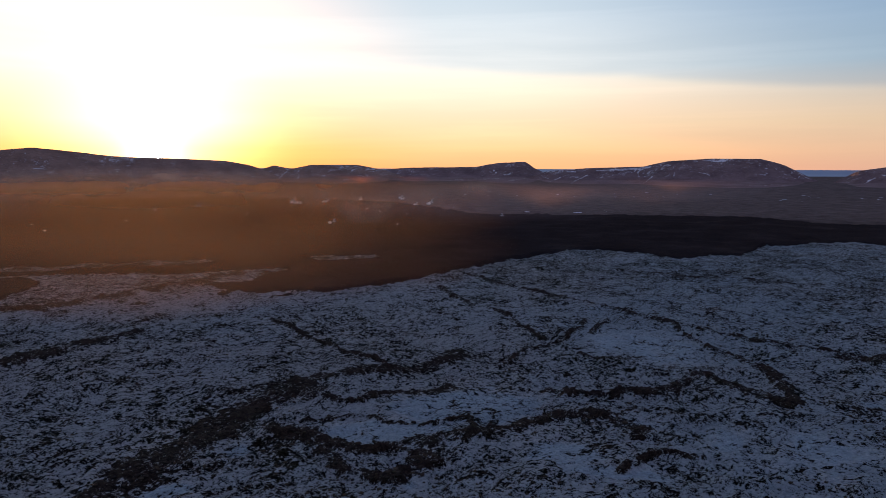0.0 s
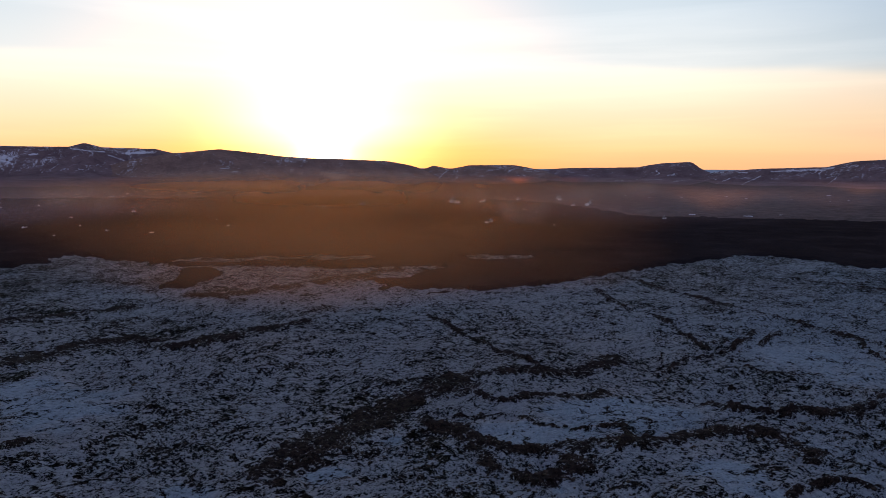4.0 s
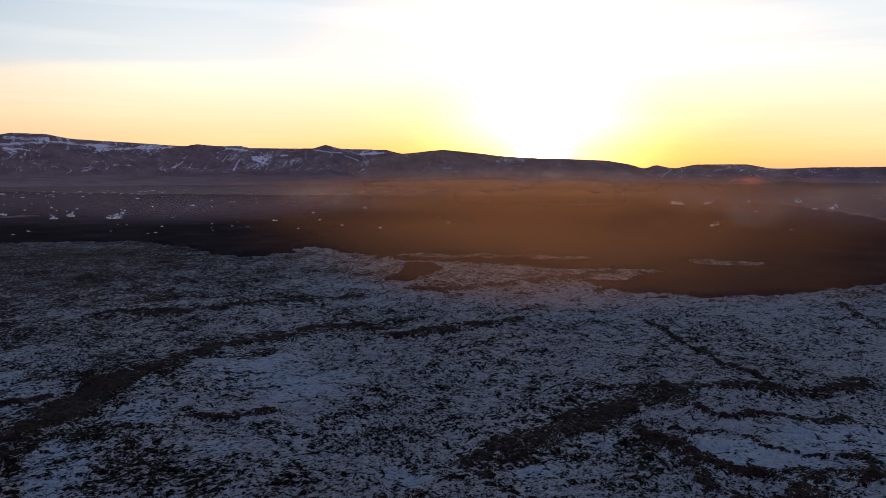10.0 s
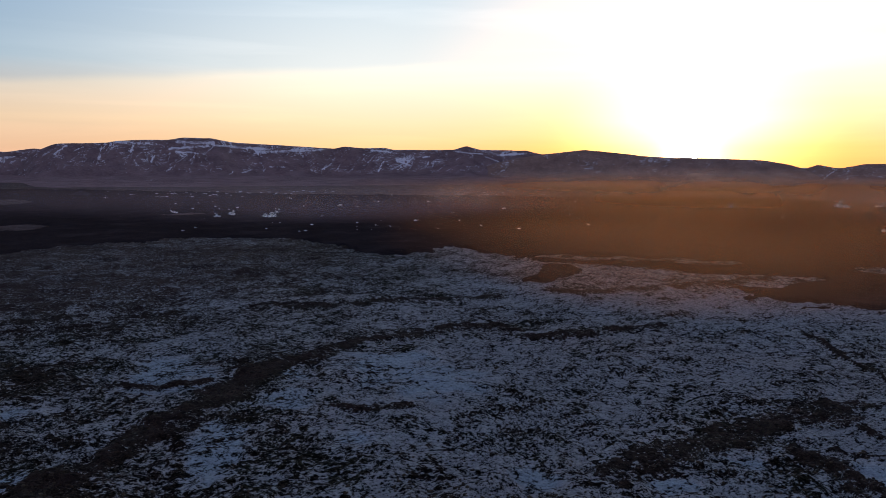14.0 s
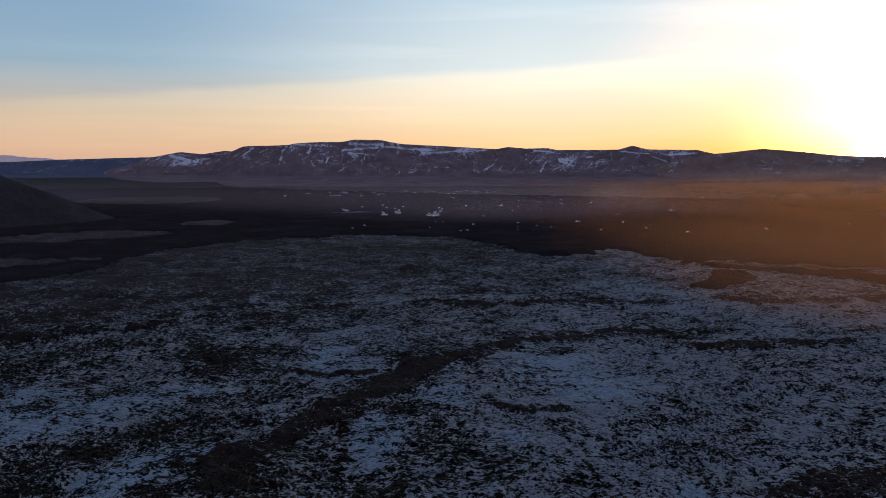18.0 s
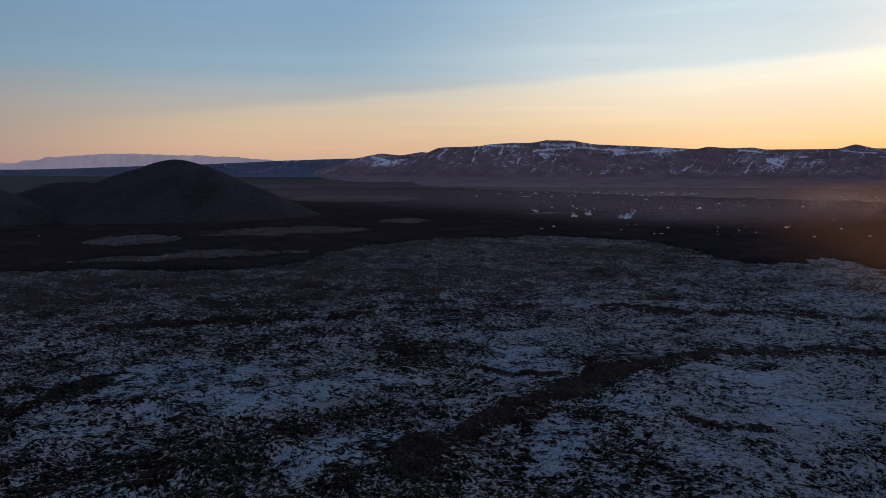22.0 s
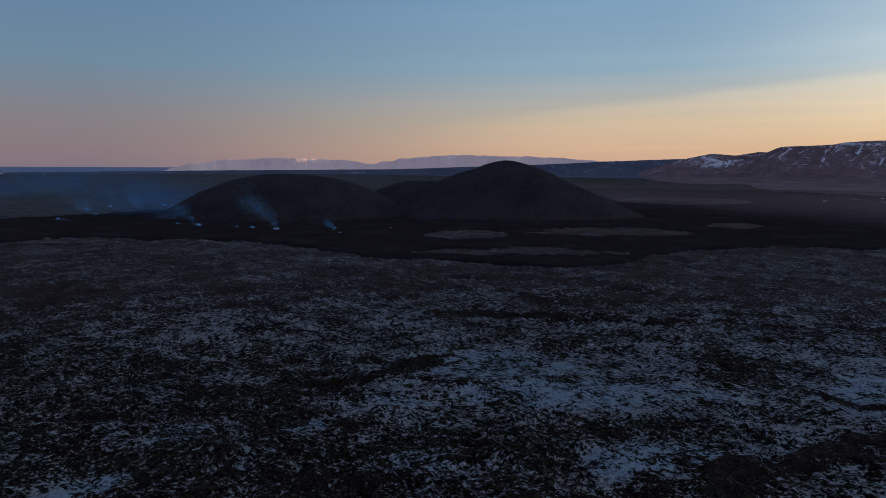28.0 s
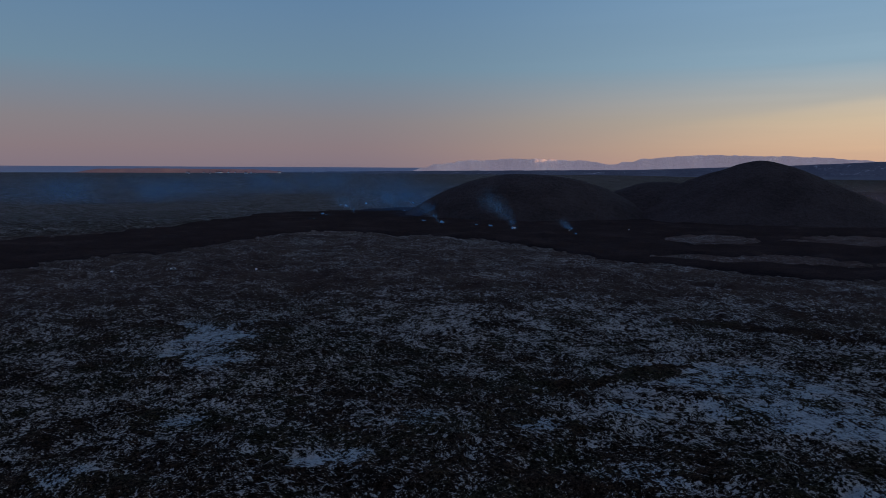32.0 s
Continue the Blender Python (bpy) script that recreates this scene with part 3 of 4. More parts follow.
def build_ground():
    az, r = np.meshgrid(np.radians(headings()), spacing())
    x, y = r * np.sin(az), r * np.cos(az)
    x[0], y[0] = 0.4, 0.3
    fx, fy, fr, faz = x.ravel(), y.ravel(), r.ravel(), np.degrees(az).ravel()
    crackv = crack_field(fx, fy)
    lump, relief_z, plates = hummocks(fx, fy, fr, crackv)
    smooth = drift_field(fx, fy) * (1 - crackv)
    z = plain_height(fx, fy) + relief_z * (1 - 0.45 * smooth)
    z = z - 6 * step(1, 12, lava_reach(fx, fy))
    rough = (1 - 0.35 * smooth) * (1 - 0.85 * step(700, 1500, fr))
    # how much snow lies: thickest in the north, thin towards the west, none on the ridges
    base = np.interp(faz, [-148, -120, -95, -75, -55, -40, 0, 14, 40, 120, 212], [0.16, 0.17, 0.22, 0.31, 0.47, 0.69, 0.77, 0.80, 0.84, 0.5, 0.12])
    base = base + (0.05 * step(300, 360, fr) - 0.12 * step(400, 500, fr) - 0.03 * step(300, 250, fr)) * step(-72, -90, faz)
    base = base - 0.2 * step(420, 760, fr) * step(-38, -52, faz) * step(-100, -85, faz)
    base = base - 0.12 * step(400, 500, fr) * step(-38, -50, faz) * step(-92, -80, faz)
    base = np.where(fr > 900, np.interp(faz, [-125, -105, -60, 5, 40], [0.17, 0.1, -0.5, -0.5, -0.5]), base)
    base = base - 0.3 * step(-34, -31, faz) * step(-3, -5, faz) * step(610, 630, fr)
    near = 1 - 0.75 * step(900, 1300, fr)
    snow = base + near * (0.34 * fbm(fx / 45, fy / 45, 3, 61) + 0.3 * fbm(fx / 13, fy / 13, 2, 67)) - 0.95 * crackv - 0.14 * np.clip(plates, 0, 1)
    drift = smooth.copy()
    snow = snow + (0.15 + 0.2 * step(-45, -75, faz)) * drift
    # two smooth plates of lava, evenly snowed over
    for a, d, w, h in [(2.2, 236, 7.0, 19), (-4.2, 212, 6.4, 13)]:
        plate = (1 - step(0.75, 1.1, np.hypot((faz - a) / w, (fr - d) / h) + 0.25 * fbm(fx / 9, fy / 9, 3, 175))) * (1 - crackv)
        snow, drift = snow + 0.12 * plate, np.maximum(drift, plate)
    # clean snow also lies in broad hollows, less of it towards the west
    hollow = step(0.1, 0.5, fbm(fx / 38, fy / 38, 3, 181)) * np.interp(faz, [-148, -110, -70, -30, 20, 40], [0.2, 0.3, 0.4, 0.4, 0.4, 0.4]) * (1 - step(300, 620, fr))
    drift = np.maximum(drift, hollow * (1 - crackv))
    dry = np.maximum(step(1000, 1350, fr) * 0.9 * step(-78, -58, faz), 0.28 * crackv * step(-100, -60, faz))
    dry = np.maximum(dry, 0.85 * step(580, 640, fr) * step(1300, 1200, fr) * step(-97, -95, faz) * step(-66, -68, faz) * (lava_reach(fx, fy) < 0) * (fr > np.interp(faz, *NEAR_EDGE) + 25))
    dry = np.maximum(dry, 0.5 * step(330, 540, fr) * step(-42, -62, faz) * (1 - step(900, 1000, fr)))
    clean_or_blued = np.interp(faz, [-148, -70, -30, 0, 15, 40], [0.08, 0.36, 0.46, 0.5, 0.75, 0.8]) + 0.25 * fbm(fx / 60, fy / 60, 3, 191)
    # far west's snow is blued too, its air haze put into the colour
    clean_or_blued = np.clip(np.maximum(np.maximum(clean_or_blued, drift), 0.7 * step(950, 1200, fr) * step(-103, -110, faz)), 0, 1)
    me = sheet("ground", x, y, z.reshape(x.shape), MOSS, snow=snow, lump=lump, drift=drift, dry=dry, clean_or_blued=clean_or_blued, rough=rough, fine=1 - 0.68 * step(280, 580, fr) - 0.15 * step(900, 1300, fr))
    return tagged(new("ground", me), "mossy old lava plain dusted with patchy thin snow", "ground", kind="structure")


def build_lava():
    rows = np.concatenate([EYE / np.tan(np.radians(np.arange(10.2, 3.0, -0.07))), EYE / np.tan(np.radians(np.arange(3.0, 1.66, -0.045)))])
    az, r = np.meshgrid(np.radians(np.arange(-148, 36, 0.1)), rows)
    x, y = r * np.sin(az), r * np.cos(az)
    reach = lava_reach(x.ravel(), y.ravel()).reshape(x.shape)
    rough = fbm(x / 14, y / 14, 3, 81) * 0.9 + ridged(x / 45, y / 45, 3, 87) * 1.3
    z = plain_height(x, y) - 2.0 + (3.4 + 1.3 * rough) * step(-3, 10, reach)
    # a row of low craters, and swells of the field
    deg = np.degrees(az)
    for a, d, w, h, up in [(-6.8, 930, 3.6, 45, 9), (-9.5, 905, 1.2, 25, 5), (-3.6, 930, 1.4, 30, 6), (-43.5, 720, 3, 50, 3)]:
        z = z + up * np.exp(-((deg - a) / w) ** 2 - ((r - d) / h) ** 2)
    me = sheet("lava_field", x, y, z, LAVA, keep=reach > -6)
    return tagged(new("lava_field", me), "black rough young lava field with ragged edge", "lava field", kind="structure")


# snow lying in gullies and in banks under the crests: the range, the bearings and heights of both ends in degrees, half width
STREAKS = {}


def streak(name, az0, el0, az1, el1, width):
    STREAKS.setdefault(name, []).append((az0, el0, az1, el1, min(width, 0.12)))


streak("mountain_table", 8.16, -1.10, 9.13, -0.66, 0.042)
streak("mountain_table", 9.90, -1.17, 11.18, -0.47, 0.056)
streak("mountain_table", 10.31, -0.26, 9.67, -0.22, 0.042)
streak("mountain_table", 11.91, -0.14, 14.96, 0.02, 0.084)
streak("mountain_table", 14.75, -0.06, 15.78, 0.15, 0.196)
streak("mountain_table", 14.97, -0.23, 15.10, -1.09, 0.112)
streak("mountain_table", 15.11, -1.35, 16.01, -0.55, 0.042)
streak("mountain_table", 13.97, -1.64, 14.48, -1.48, 0.042)
streak("mountain_table", 20.28, 0.58, 21.15, 0.62, 0.056)
streak("mountain_table", 19.33, -0.25, 20.12, -0.42, 0.042)
streak("mountain_table", 17.26, -1.39, 18.28, -1.44, 0.042)
streak("mountain_table", 22.76, -1.17, 25.90, -1.09, 0.056)
streak("mountain_mesa", 2.20, -0.95, 2.66, -1.73, 0.084)
streak("mountain_mesa", -0.02, -0.92, 4.42, -0.77, 0.056)
streak("mountain_mesa", 3.97, -0.17, 4.19, -0.33, 0.070)
streak("mountain_mesa", 5.09, -0.94, 6.63, -0.76, 0.070)
streak("mountain_mesa", 6.63, -0.93, 7.73, -1.04, 0.140)
streak("mountain_east", 30.06, -0.92, 30.70, -0.53, 0.070)
streak("mountain_east", 31.01, -0.34, 31.31, -0.37, 0.084)
streak("mountain_low_hills", -12.72, -0.85, -12.17, -0.30, 0.057)
streak("mountain_low_hills", -12.08, -1.30, -11.20, -0.74, 0.043)
streak("mountain_low_hills", -8.45, -1.19, -7.44, -0.85, 0.086)
streak("mountain_low_hills", -5.43, -1.52, -5.20, -1.07, 0.114)
streak("mountain_low_hills", -2.60, -1.74, -2.49, -1.06, 0.114)
streak("mountain_low_hills", -1.58, -1.29, -0.44, -0.94, 0.057)
streak("mountain_mesa", -0.44, -1.12, 3.64, -0.81, 0.043)
streak("mountain_mesa", 2.29, -1.72, 2.40, -1.04, 0.086)
streak("mountain_main", -68.33, 0.86, -67.58, 1.47, 0.057)
streak("mountain_main", -67.16, 1.09, -66.52, 1.39, 0.057)
streak("mountain_main", -65.69, 0.22, -65.34, 1.36, 0.086)
streak("mountain_main", -64.35, 1.76, -61.73, 1.64, 0.143)
streak("mountain_main", -63.51, 0.66, -63.27, 1.59, 0.128)
streak("mountain_main", -63.29, 0.48, -63.08, 0.11, 0.114)
streak("mountain_main", -62.19, 0.33, -61.85, 0.77, 0.071)
streak("mountain_main", -60.40, 1.82, -57.72, 1.74, 0.200)
streak("mountain_main", -60.85, 1.33, -58.17, 1.52, 0.143)
streak("mountain_main", -57.72, 1.61, -53.66, 1.30, 0.143)
streak("mountain_main", -54.57, 1.07, -51.63, 1.25, 0.114)
streak("mountain_main", -55.70, -0.46, -55.02, -0.19, 0.100)
streak("mountain_main", -56.72, -0.64, -56.38, -0.34, 0.057)
streak("mountain_main", -53.66, -0.01, -52.53, -0.01, 0.086)
streak("mountain_main", -51.51, 1.18, -49.60, 1.34, 0.057)
streak("mountain_main", -61.10, -0.34, -60.76, -0.05, 0.071)
streak("mountain_main", -62.66, -1.05, -62.04, -0.94, 0.086)
streak("mountain_main", -65.28, -0.89, -64.84, -0.71, 0.071)
streak("mountain_main", -58.85, 1.00, -60.41, 1.11, 0.057)
streak("mountain_main", -49.59, -0.19, -49.02, 0.22, 0.043)
streak("mountain_main", -45.43, -0.34, -45.00, 0.44, 0.057)
streak("mountain_main", -46.01, 1.29, -44.45, 1.15, 0.086)
streak("mountain_main", -44.00, 0.66, -42.90, 0.44, 0.114)
streak("mountain_main", -53.01, 1.16, -50.36, 1.45, 0.140)
streak("mountain_main", -43.77, 0.39, -43.35, 0.67, 0.070)
streak("mountain_main", -43.99, 0.50, -42.90, 0.10, 0.084)
streak("mountain_main", -39.32, 1.19, -37.24, 1.01, 0.056)
streak("mountain_main", -37.03, 0.80, -36.00, 0.44, 0.070)
streak("mountain_main", -36.01, 0.90, -33.82, 1.05, 0.112)
streak("mountain_main", -41.85, 0.75, -41.42, 0.81, 0.070)
streak("mountain_main", -45.39, -0.38, -45.18, -0.11, 0.056)
streak("mountain_main", -49.69, -0.16, -49.02, 0.28, 0.042)
streak("mountain_main", -48.58, -0.16, -48.32, 0.17, 0.042)
streak("mountain_main", -45.37, -1.70, -43.95, -1.73, 0.056)
streak("mountain_main", -48.56, -2.81, -48.22, -2.88, 0.070)
streak("mountain_snow_peaks", -73.55, 0.84, -71.36, 0.32, 0.143)
streak("mountain_snow_peaks", -73.18, 0.21, -70.73, 0.68, 0.114)


def streak_field(name, az, el, seed):
    field = np.zeros_like(az)
    wx, wy = az + 0.10 * fbm(az * 5, el * 9, 3, seed + 21), el + 0.05 * fbm(az * 5, el * 9, 3, seed + 27)
    for a0, e0, a1, e1, width in STREAKS.get(name, ()):
        dx, dy = a1 - a0, e1 - e0
        t = np.clip(((wx - a0) * dx + (wy - e0) * dy) / (dx * dx + dy * dy + 1e-9), 0, 1)
        field = np.maximum(field, min(1.0, 0.06 / width) ** 0.5 * (1 - step(width * 0.3, width * 1.2, np.hypot(wx - a0 - t * dx, wy - e0 - t * dy))))
    return field


def mountain(name, label, crest, away, facing, foot, mat, snow=0.4, gully=10.0, bulge=1.15, seed=0, fine=0.045, rows=72, jag=0.02, steep=2.1, limit=4720):
    """A range whose crest stands at these heights in degrees over eye level; away: distance of the crest's line, facing: its heading."""
    ka, ke = knots(crest)
    a = np.arange(ka[0], ka[-1] + 1e-6, fine)
    el = np.interp(a, ka, ke)
    el = np.convolve(np.pad(el, 4, mode="edge"), np.ones(9) / 9, "valid")
    el = el + jag * fbm(a * 1.6, a * 0, 3, seed)
    line = np.minimum(away / np.cos(np.radians((a - facing) * 0.55)), limit) * (1 + 0.02 * fbm(a / 3, a * 0, 3, seed + 3))
    s = np.concatenate([np.linspace(0, 0.5, 14), np.linspace(0.5, 1, rows)[1:], [1.1, 1.25, 1.5]])[:, None]
    A = np.repeat(a[None, :], len(s), 0)
    footline = (foot * (1 + 0.03 * fbm(a / 2.5, a * 0, 3, seed + 5)))[None, :]
    top = (EYE + line * np.tan(np.radians(el)))[None, :]
    reach = np.clip(steep * (top - 5), 40, 520)
    v = np.clip((s - 0.5) / 0.5, 0, 1)
    r = np.where(s <= 0.5, footline + (line - reach - footline) * (s / 0.5), line - reach + reach * (s - 0.5) / 0.5)
    r = np.minimum(r, 4940)
    x, y = r * np.sin(np.radians(A)), r * np.cos(np.radians(A))
    base = plain_height(x, y) - 4
    rise = np.where(s <= 0.5, 0.12 * (s / 0.5) ** 1.5, np.where(s <= 1, 0.12 + 0.88 * v ** bulge, np.clip(1 - (s - 1) * 1.6, 0, 1)))
    z = base + (top - base) * rise
    mid = np.clip(v * (1.0 - v) * 4, 0, 1)
    flutes = ridged(A * 0.6 + 0.45 * v + 0.3 * fbm(A * 0.8, v * 3, 3, seed + 1), v * 0.6, 3, seed + 7)
    z = z - gully * mid * flutes + gully * 0.7 * mid * fbm(x / 150, y / 150, 4, seed + 9)
    tall = np.clip((top - base) / 110, 0, 1)
    where = fbm(A * 0.45, v * 2.2, 3, seed + 15)
    field = snow * (0.35 + 0.3 * step(0.55, 0.95, v)) * step(0.0, 0.35, v) * (0.45 + 0.55 * tall) + 0.28 * where
    field = field + 0.72 * streak_field(name, A, np.degrees(np.arctan2(z - EYE, r)), seed)
    me = sheet(name, x, y, z, mat, snow=field, along=A, rise=v + 0 * A)
    return tagged(new(name, me), label, "mountain", kind="structure")


def dome(name, label, az, dist, rx, ry, height, power=1.35, fall=1.25, snow=0.0, seed=0, turn=0.0, sink=3.0):
    """A rounded cinder hill standing on the plain."""
    cx, cy = polar(az, dist)
    th, q = np.meshgrid(np.linspace(0, 2 * math.pi, 145), np.linspace(0, 1, 44))
    ca, sa = math.cos(radians(-az + turn)), math.sin(radians(-az + turn))
    wide = 1 + 0.08 * fbm(np.cos(th) * 2, np.sin(th) * 2, 3, seed)
    u, v = q * np.cos(th) * rx * wide, q * np.sin(th) * ry * wide
    x, y = cx + u * ca - v * sa, cy + u * sa + v * ca
    z = plain_height(x, y) - sink + height * (1 - q ** power) ** fall
    z = z + (fbm(x / 40, y / 40, 4, seed + 2) * 4 + ridged(x / 60, y / 60, 2, seed + 4) * 2.5) * q * (1 - q) * 2.5
    field = snow + 0.2 * fbm(x / 30, y / 30, 3, seed + 6) - 0.15
    me = sheet(name, x, y, z, HILL, snow=field, along=th * 4, rise=1 - q)
    return tagged(new(name, me), label, "hill", kind="structure")


build_ground()
build_lava()

mountain("mountain_main", "broad flat-topped mountain with snow in its gullies",
         [(-71, -0.6), (-69.6, 1.0), (-68.3, 1.57), (-65, 1.7), (-64.2, 1.85), (-62.6, 1.93), (-61, 1.95), (-59.9, 2.13), (-57.9, 2.11), (-56.4, 1.82),
          (-51.3, 1.55), (-48.8, 1.4), (-48, 1.58), (-46.5, 1.43), (-44.9, 1.48), (-44.2, 1.32), (-39.5, 1.33), (-38.5, 1.64), (-37.4, 1.34), (-33.8, 1.26),
          (-32.7, 1.0), (-31, 0.7), (-28, 0.2), (-25, -0.6)], 3700, -50, 2350, RANGE, snow=0.42, gully=14, seed=101)
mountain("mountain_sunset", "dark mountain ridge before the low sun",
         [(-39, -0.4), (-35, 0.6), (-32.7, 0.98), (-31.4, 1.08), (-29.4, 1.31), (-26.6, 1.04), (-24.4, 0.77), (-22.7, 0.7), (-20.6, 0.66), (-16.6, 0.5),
          (-15, 0.21), (-13.9, -0.13), (-12.6, -0.9)], 3500, -25, 2300, GLARE_RANGE, snow=0.1, gully=8, seed=131)
mountain("mountain_snow_peaks", "low rocky peaks patched with snow",
         [(-78, -0.3), (-75, 0.66), (-72.9, 1.12), (-71.2, 0.97), (-69.6, 1.24), (-68, 1.1), (-64, 0.2)], 4100, -70, 2700, RANGE, snow=0.5, gully=9, seed=151)
mountain("mountain_long_ridge", "long smooth bluish ridge in the distance",
         [(-140, -0.75), (-125, -0.42), (-113, -0.28), (-97, -0.12), (-85.7, 0.27), (-79.3, 0.58), (-74.7, 0.74), (-66, 0.8), (-62, -0.2)], 4500, -85, 3400, RIDGE, snow=0.1, gully=3, seed=171)
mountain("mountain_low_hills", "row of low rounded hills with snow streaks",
         [(-15.5, -0.8), (-14.2, -0.2), (-13.1, 0.18), (-11.8, -0.08), (-10.3, 0.23), (-6.8, 0.25), (-4.6, -0.14), (-3, -0.7)], 3700, -8, 2350, GLARE_RANGE, snow=0.4, gully=8, seed=191)
mountain("mountain_mesa", "small table mountain with a steep end",
         [(-7, -0.7), (-4.6, -0.12), (-2.9, 0.04), (2.5, 0.11), (4.2, 0.42), (6.45, 0.53), (7.1, 0.05), (7.9, -0.3), (10, -0.9)], 3900, 2, 2500, RANGE, snow=0.5, gully=8, seed=211)
mountain("mountain_table", "flat-topped mountain with snowy gullies beside the sea",
         [(5.5, -1.0), (8.2, -0.18), (11.2, 0.05), (15.4, 0.19), (17, 0.58), (20.2, 0.79), (23.6, 0.74), (25.1, 0.3), (27, -0.68), (28.2, -1.2)], 3600, 16, 2450, RANGE, snow=0.45, gully=9, seed=231)
mountain("mountain_east", "dark mountain with a snow patch on its flank",
         [(27.8, -1.2), (28.6, -0.67), (29.7, -0.08), (31.3, 0.19), (34, 0.5), (38, 0.4), (42, -0.9)], 3500, 34, 2450, RANGE, snow=0.4, gully=9, seed=251)
mountain("headland_red", "low headland on the horizon, coloured red as in last light",
         [(-139, -0.55), (-137, -0.22), (-133, -0.18), (-129, -0.21), (-125.5, -0.24), (-123, -0.5)], 4700, -131, 4550, HEADLAND, snow=-1.0, gully=0, seed=261, jag=0.02, steep=0.5, limit=4720)
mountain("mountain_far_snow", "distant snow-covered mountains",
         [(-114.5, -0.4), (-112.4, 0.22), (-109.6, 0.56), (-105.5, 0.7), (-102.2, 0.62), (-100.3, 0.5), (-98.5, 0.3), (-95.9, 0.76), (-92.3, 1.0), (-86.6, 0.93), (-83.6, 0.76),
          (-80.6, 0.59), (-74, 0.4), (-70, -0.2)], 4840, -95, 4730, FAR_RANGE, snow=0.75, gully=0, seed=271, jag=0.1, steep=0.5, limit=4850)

dome("hill_round", "dark rounded cinder hill", -88.1, 1270, 250, 190, 97, 1.5, 1.4, seed=301)
dome("hill_broad", "broad dark cinder hill", -105.0, 1230, 218, 160, 72, 2.1, 1.1, seed=311)
dome("hill_saddle", "low dark saddle hill between two hills", -94.9, 1290, 150, 110, 60, 2.0, 1.1, seed=321)
dome("spatter_cone", "small black spatter cone with snowy rim", -66.8, 2150, 40, 40, 15, 1.1, 1.25, 0.42, seed=341)


def build_sea():
    az, r = np.meshgrid(np.radians(np.arange(-180, 180.1, 1.0)), np.array([4650.0, 4780, 4860, 4950]))
    z = np.interp(r, [4650, 4780, 4950], [32, 41, 77])
    me = sheet("sea", r * np.sin(az), r * np.cos(az), z, SEA)
    return tagged(new("sea", me), "calm blue-grey sea along the horizon", "sea", kind="structure")


build_sea()


# ---- haze, steam and added glare over the lava ----
def haze(label, az, dist, wide, deep, high, density, seed, lean=0.0, base=0.0, mat=None, soft=2.4):
    """A bank of haze or of added glare: one lumpy bulging veil, thin at its rim."""
    mat = mat or FUME
    th, ph = np.meshgrid(np.linspace(math.pi, 2 * math.pi, 45), np.linspace(-math.pi / 2, math.pi / 2, 33))
    u, v, w = np.cos(ph) * np.cos(th), np.cos(ph) * np.sin(th), np.sin(ph)
    swell = 1 + 0.12 * fbm(u * 2 + 7, w * 2 + v, 3, seed)
    cx, cy = polar(az, dist)
    ca, sa = math.cos(radians(-az)), math.sin(radians(-az))
    a, b, c = u * wide * swell + lean * w * high, v * deep * swell, w * high * swell
    x, y = cx + a * ca - b * sa, cy + a * sa + b * ca
    z = ground_at(cx, cy) + base + high + c
    dens = density * np.clip(1 - u * u - w * w, 0, 1) ** soft
    me = sheet("haze_glare_veil", x, y, z, mat, thick=dens)
    ob = tagged(new("haze_glare_veil", me), label, "haze", group="haze banks over the lava")
    ob.visible_shadow = False
    return ob


BROWN, BLUE = "thin brownish veil over dark lava, volcanic haze and added glare", "thin bluish veil over the lava plain, volcanic gas and added air light"
GLARE = "added orange veil over the lava, standing in for sun glare"
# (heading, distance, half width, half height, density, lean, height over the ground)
# orange veils nested round the sun's bearing, added in place of its glare
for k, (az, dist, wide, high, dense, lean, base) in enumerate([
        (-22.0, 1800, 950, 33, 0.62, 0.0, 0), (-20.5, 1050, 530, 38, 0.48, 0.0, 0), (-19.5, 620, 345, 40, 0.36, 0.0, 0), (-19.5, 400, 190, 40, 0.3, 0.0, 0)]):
    haze(GLARE, az, dist, wide, 40, high, dense, 60 + k, lean, base=base, mat=GLARE_VEIL, soft=2.0)
# seen haze columns; the widest bank is added for glare over the mountain
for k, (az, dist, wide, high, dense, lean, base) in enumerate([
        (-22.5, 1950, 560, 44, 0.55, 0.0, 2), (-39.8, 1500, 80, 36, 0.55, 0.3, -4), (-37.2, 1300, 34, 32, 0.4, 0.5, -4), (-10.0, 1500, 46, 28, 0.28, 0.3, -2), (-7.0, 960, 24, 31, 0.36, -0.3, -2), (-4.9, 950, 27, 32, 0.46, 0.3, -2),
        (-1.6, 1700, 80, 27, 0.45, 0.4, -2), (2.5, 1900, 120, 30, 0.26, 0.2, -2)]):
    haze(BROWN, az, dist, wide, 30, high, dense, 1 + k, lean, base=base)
# violet veils added to lift the dark lava as hazy air does
MAUVE = "faint violet veil added for air haze over lava and mountain foot"
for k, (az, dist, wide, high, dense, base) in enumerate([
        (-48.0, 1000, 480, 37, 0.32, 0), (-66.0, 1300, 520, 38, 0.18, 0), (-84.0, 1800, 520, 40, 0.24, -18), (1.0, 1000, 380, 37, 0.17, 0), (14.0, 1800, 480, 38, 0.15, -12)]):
    haze(MAUVE, az, dist, wide, 40, high, dense, 80 + k, base=base, mat=AIR_VEIL)
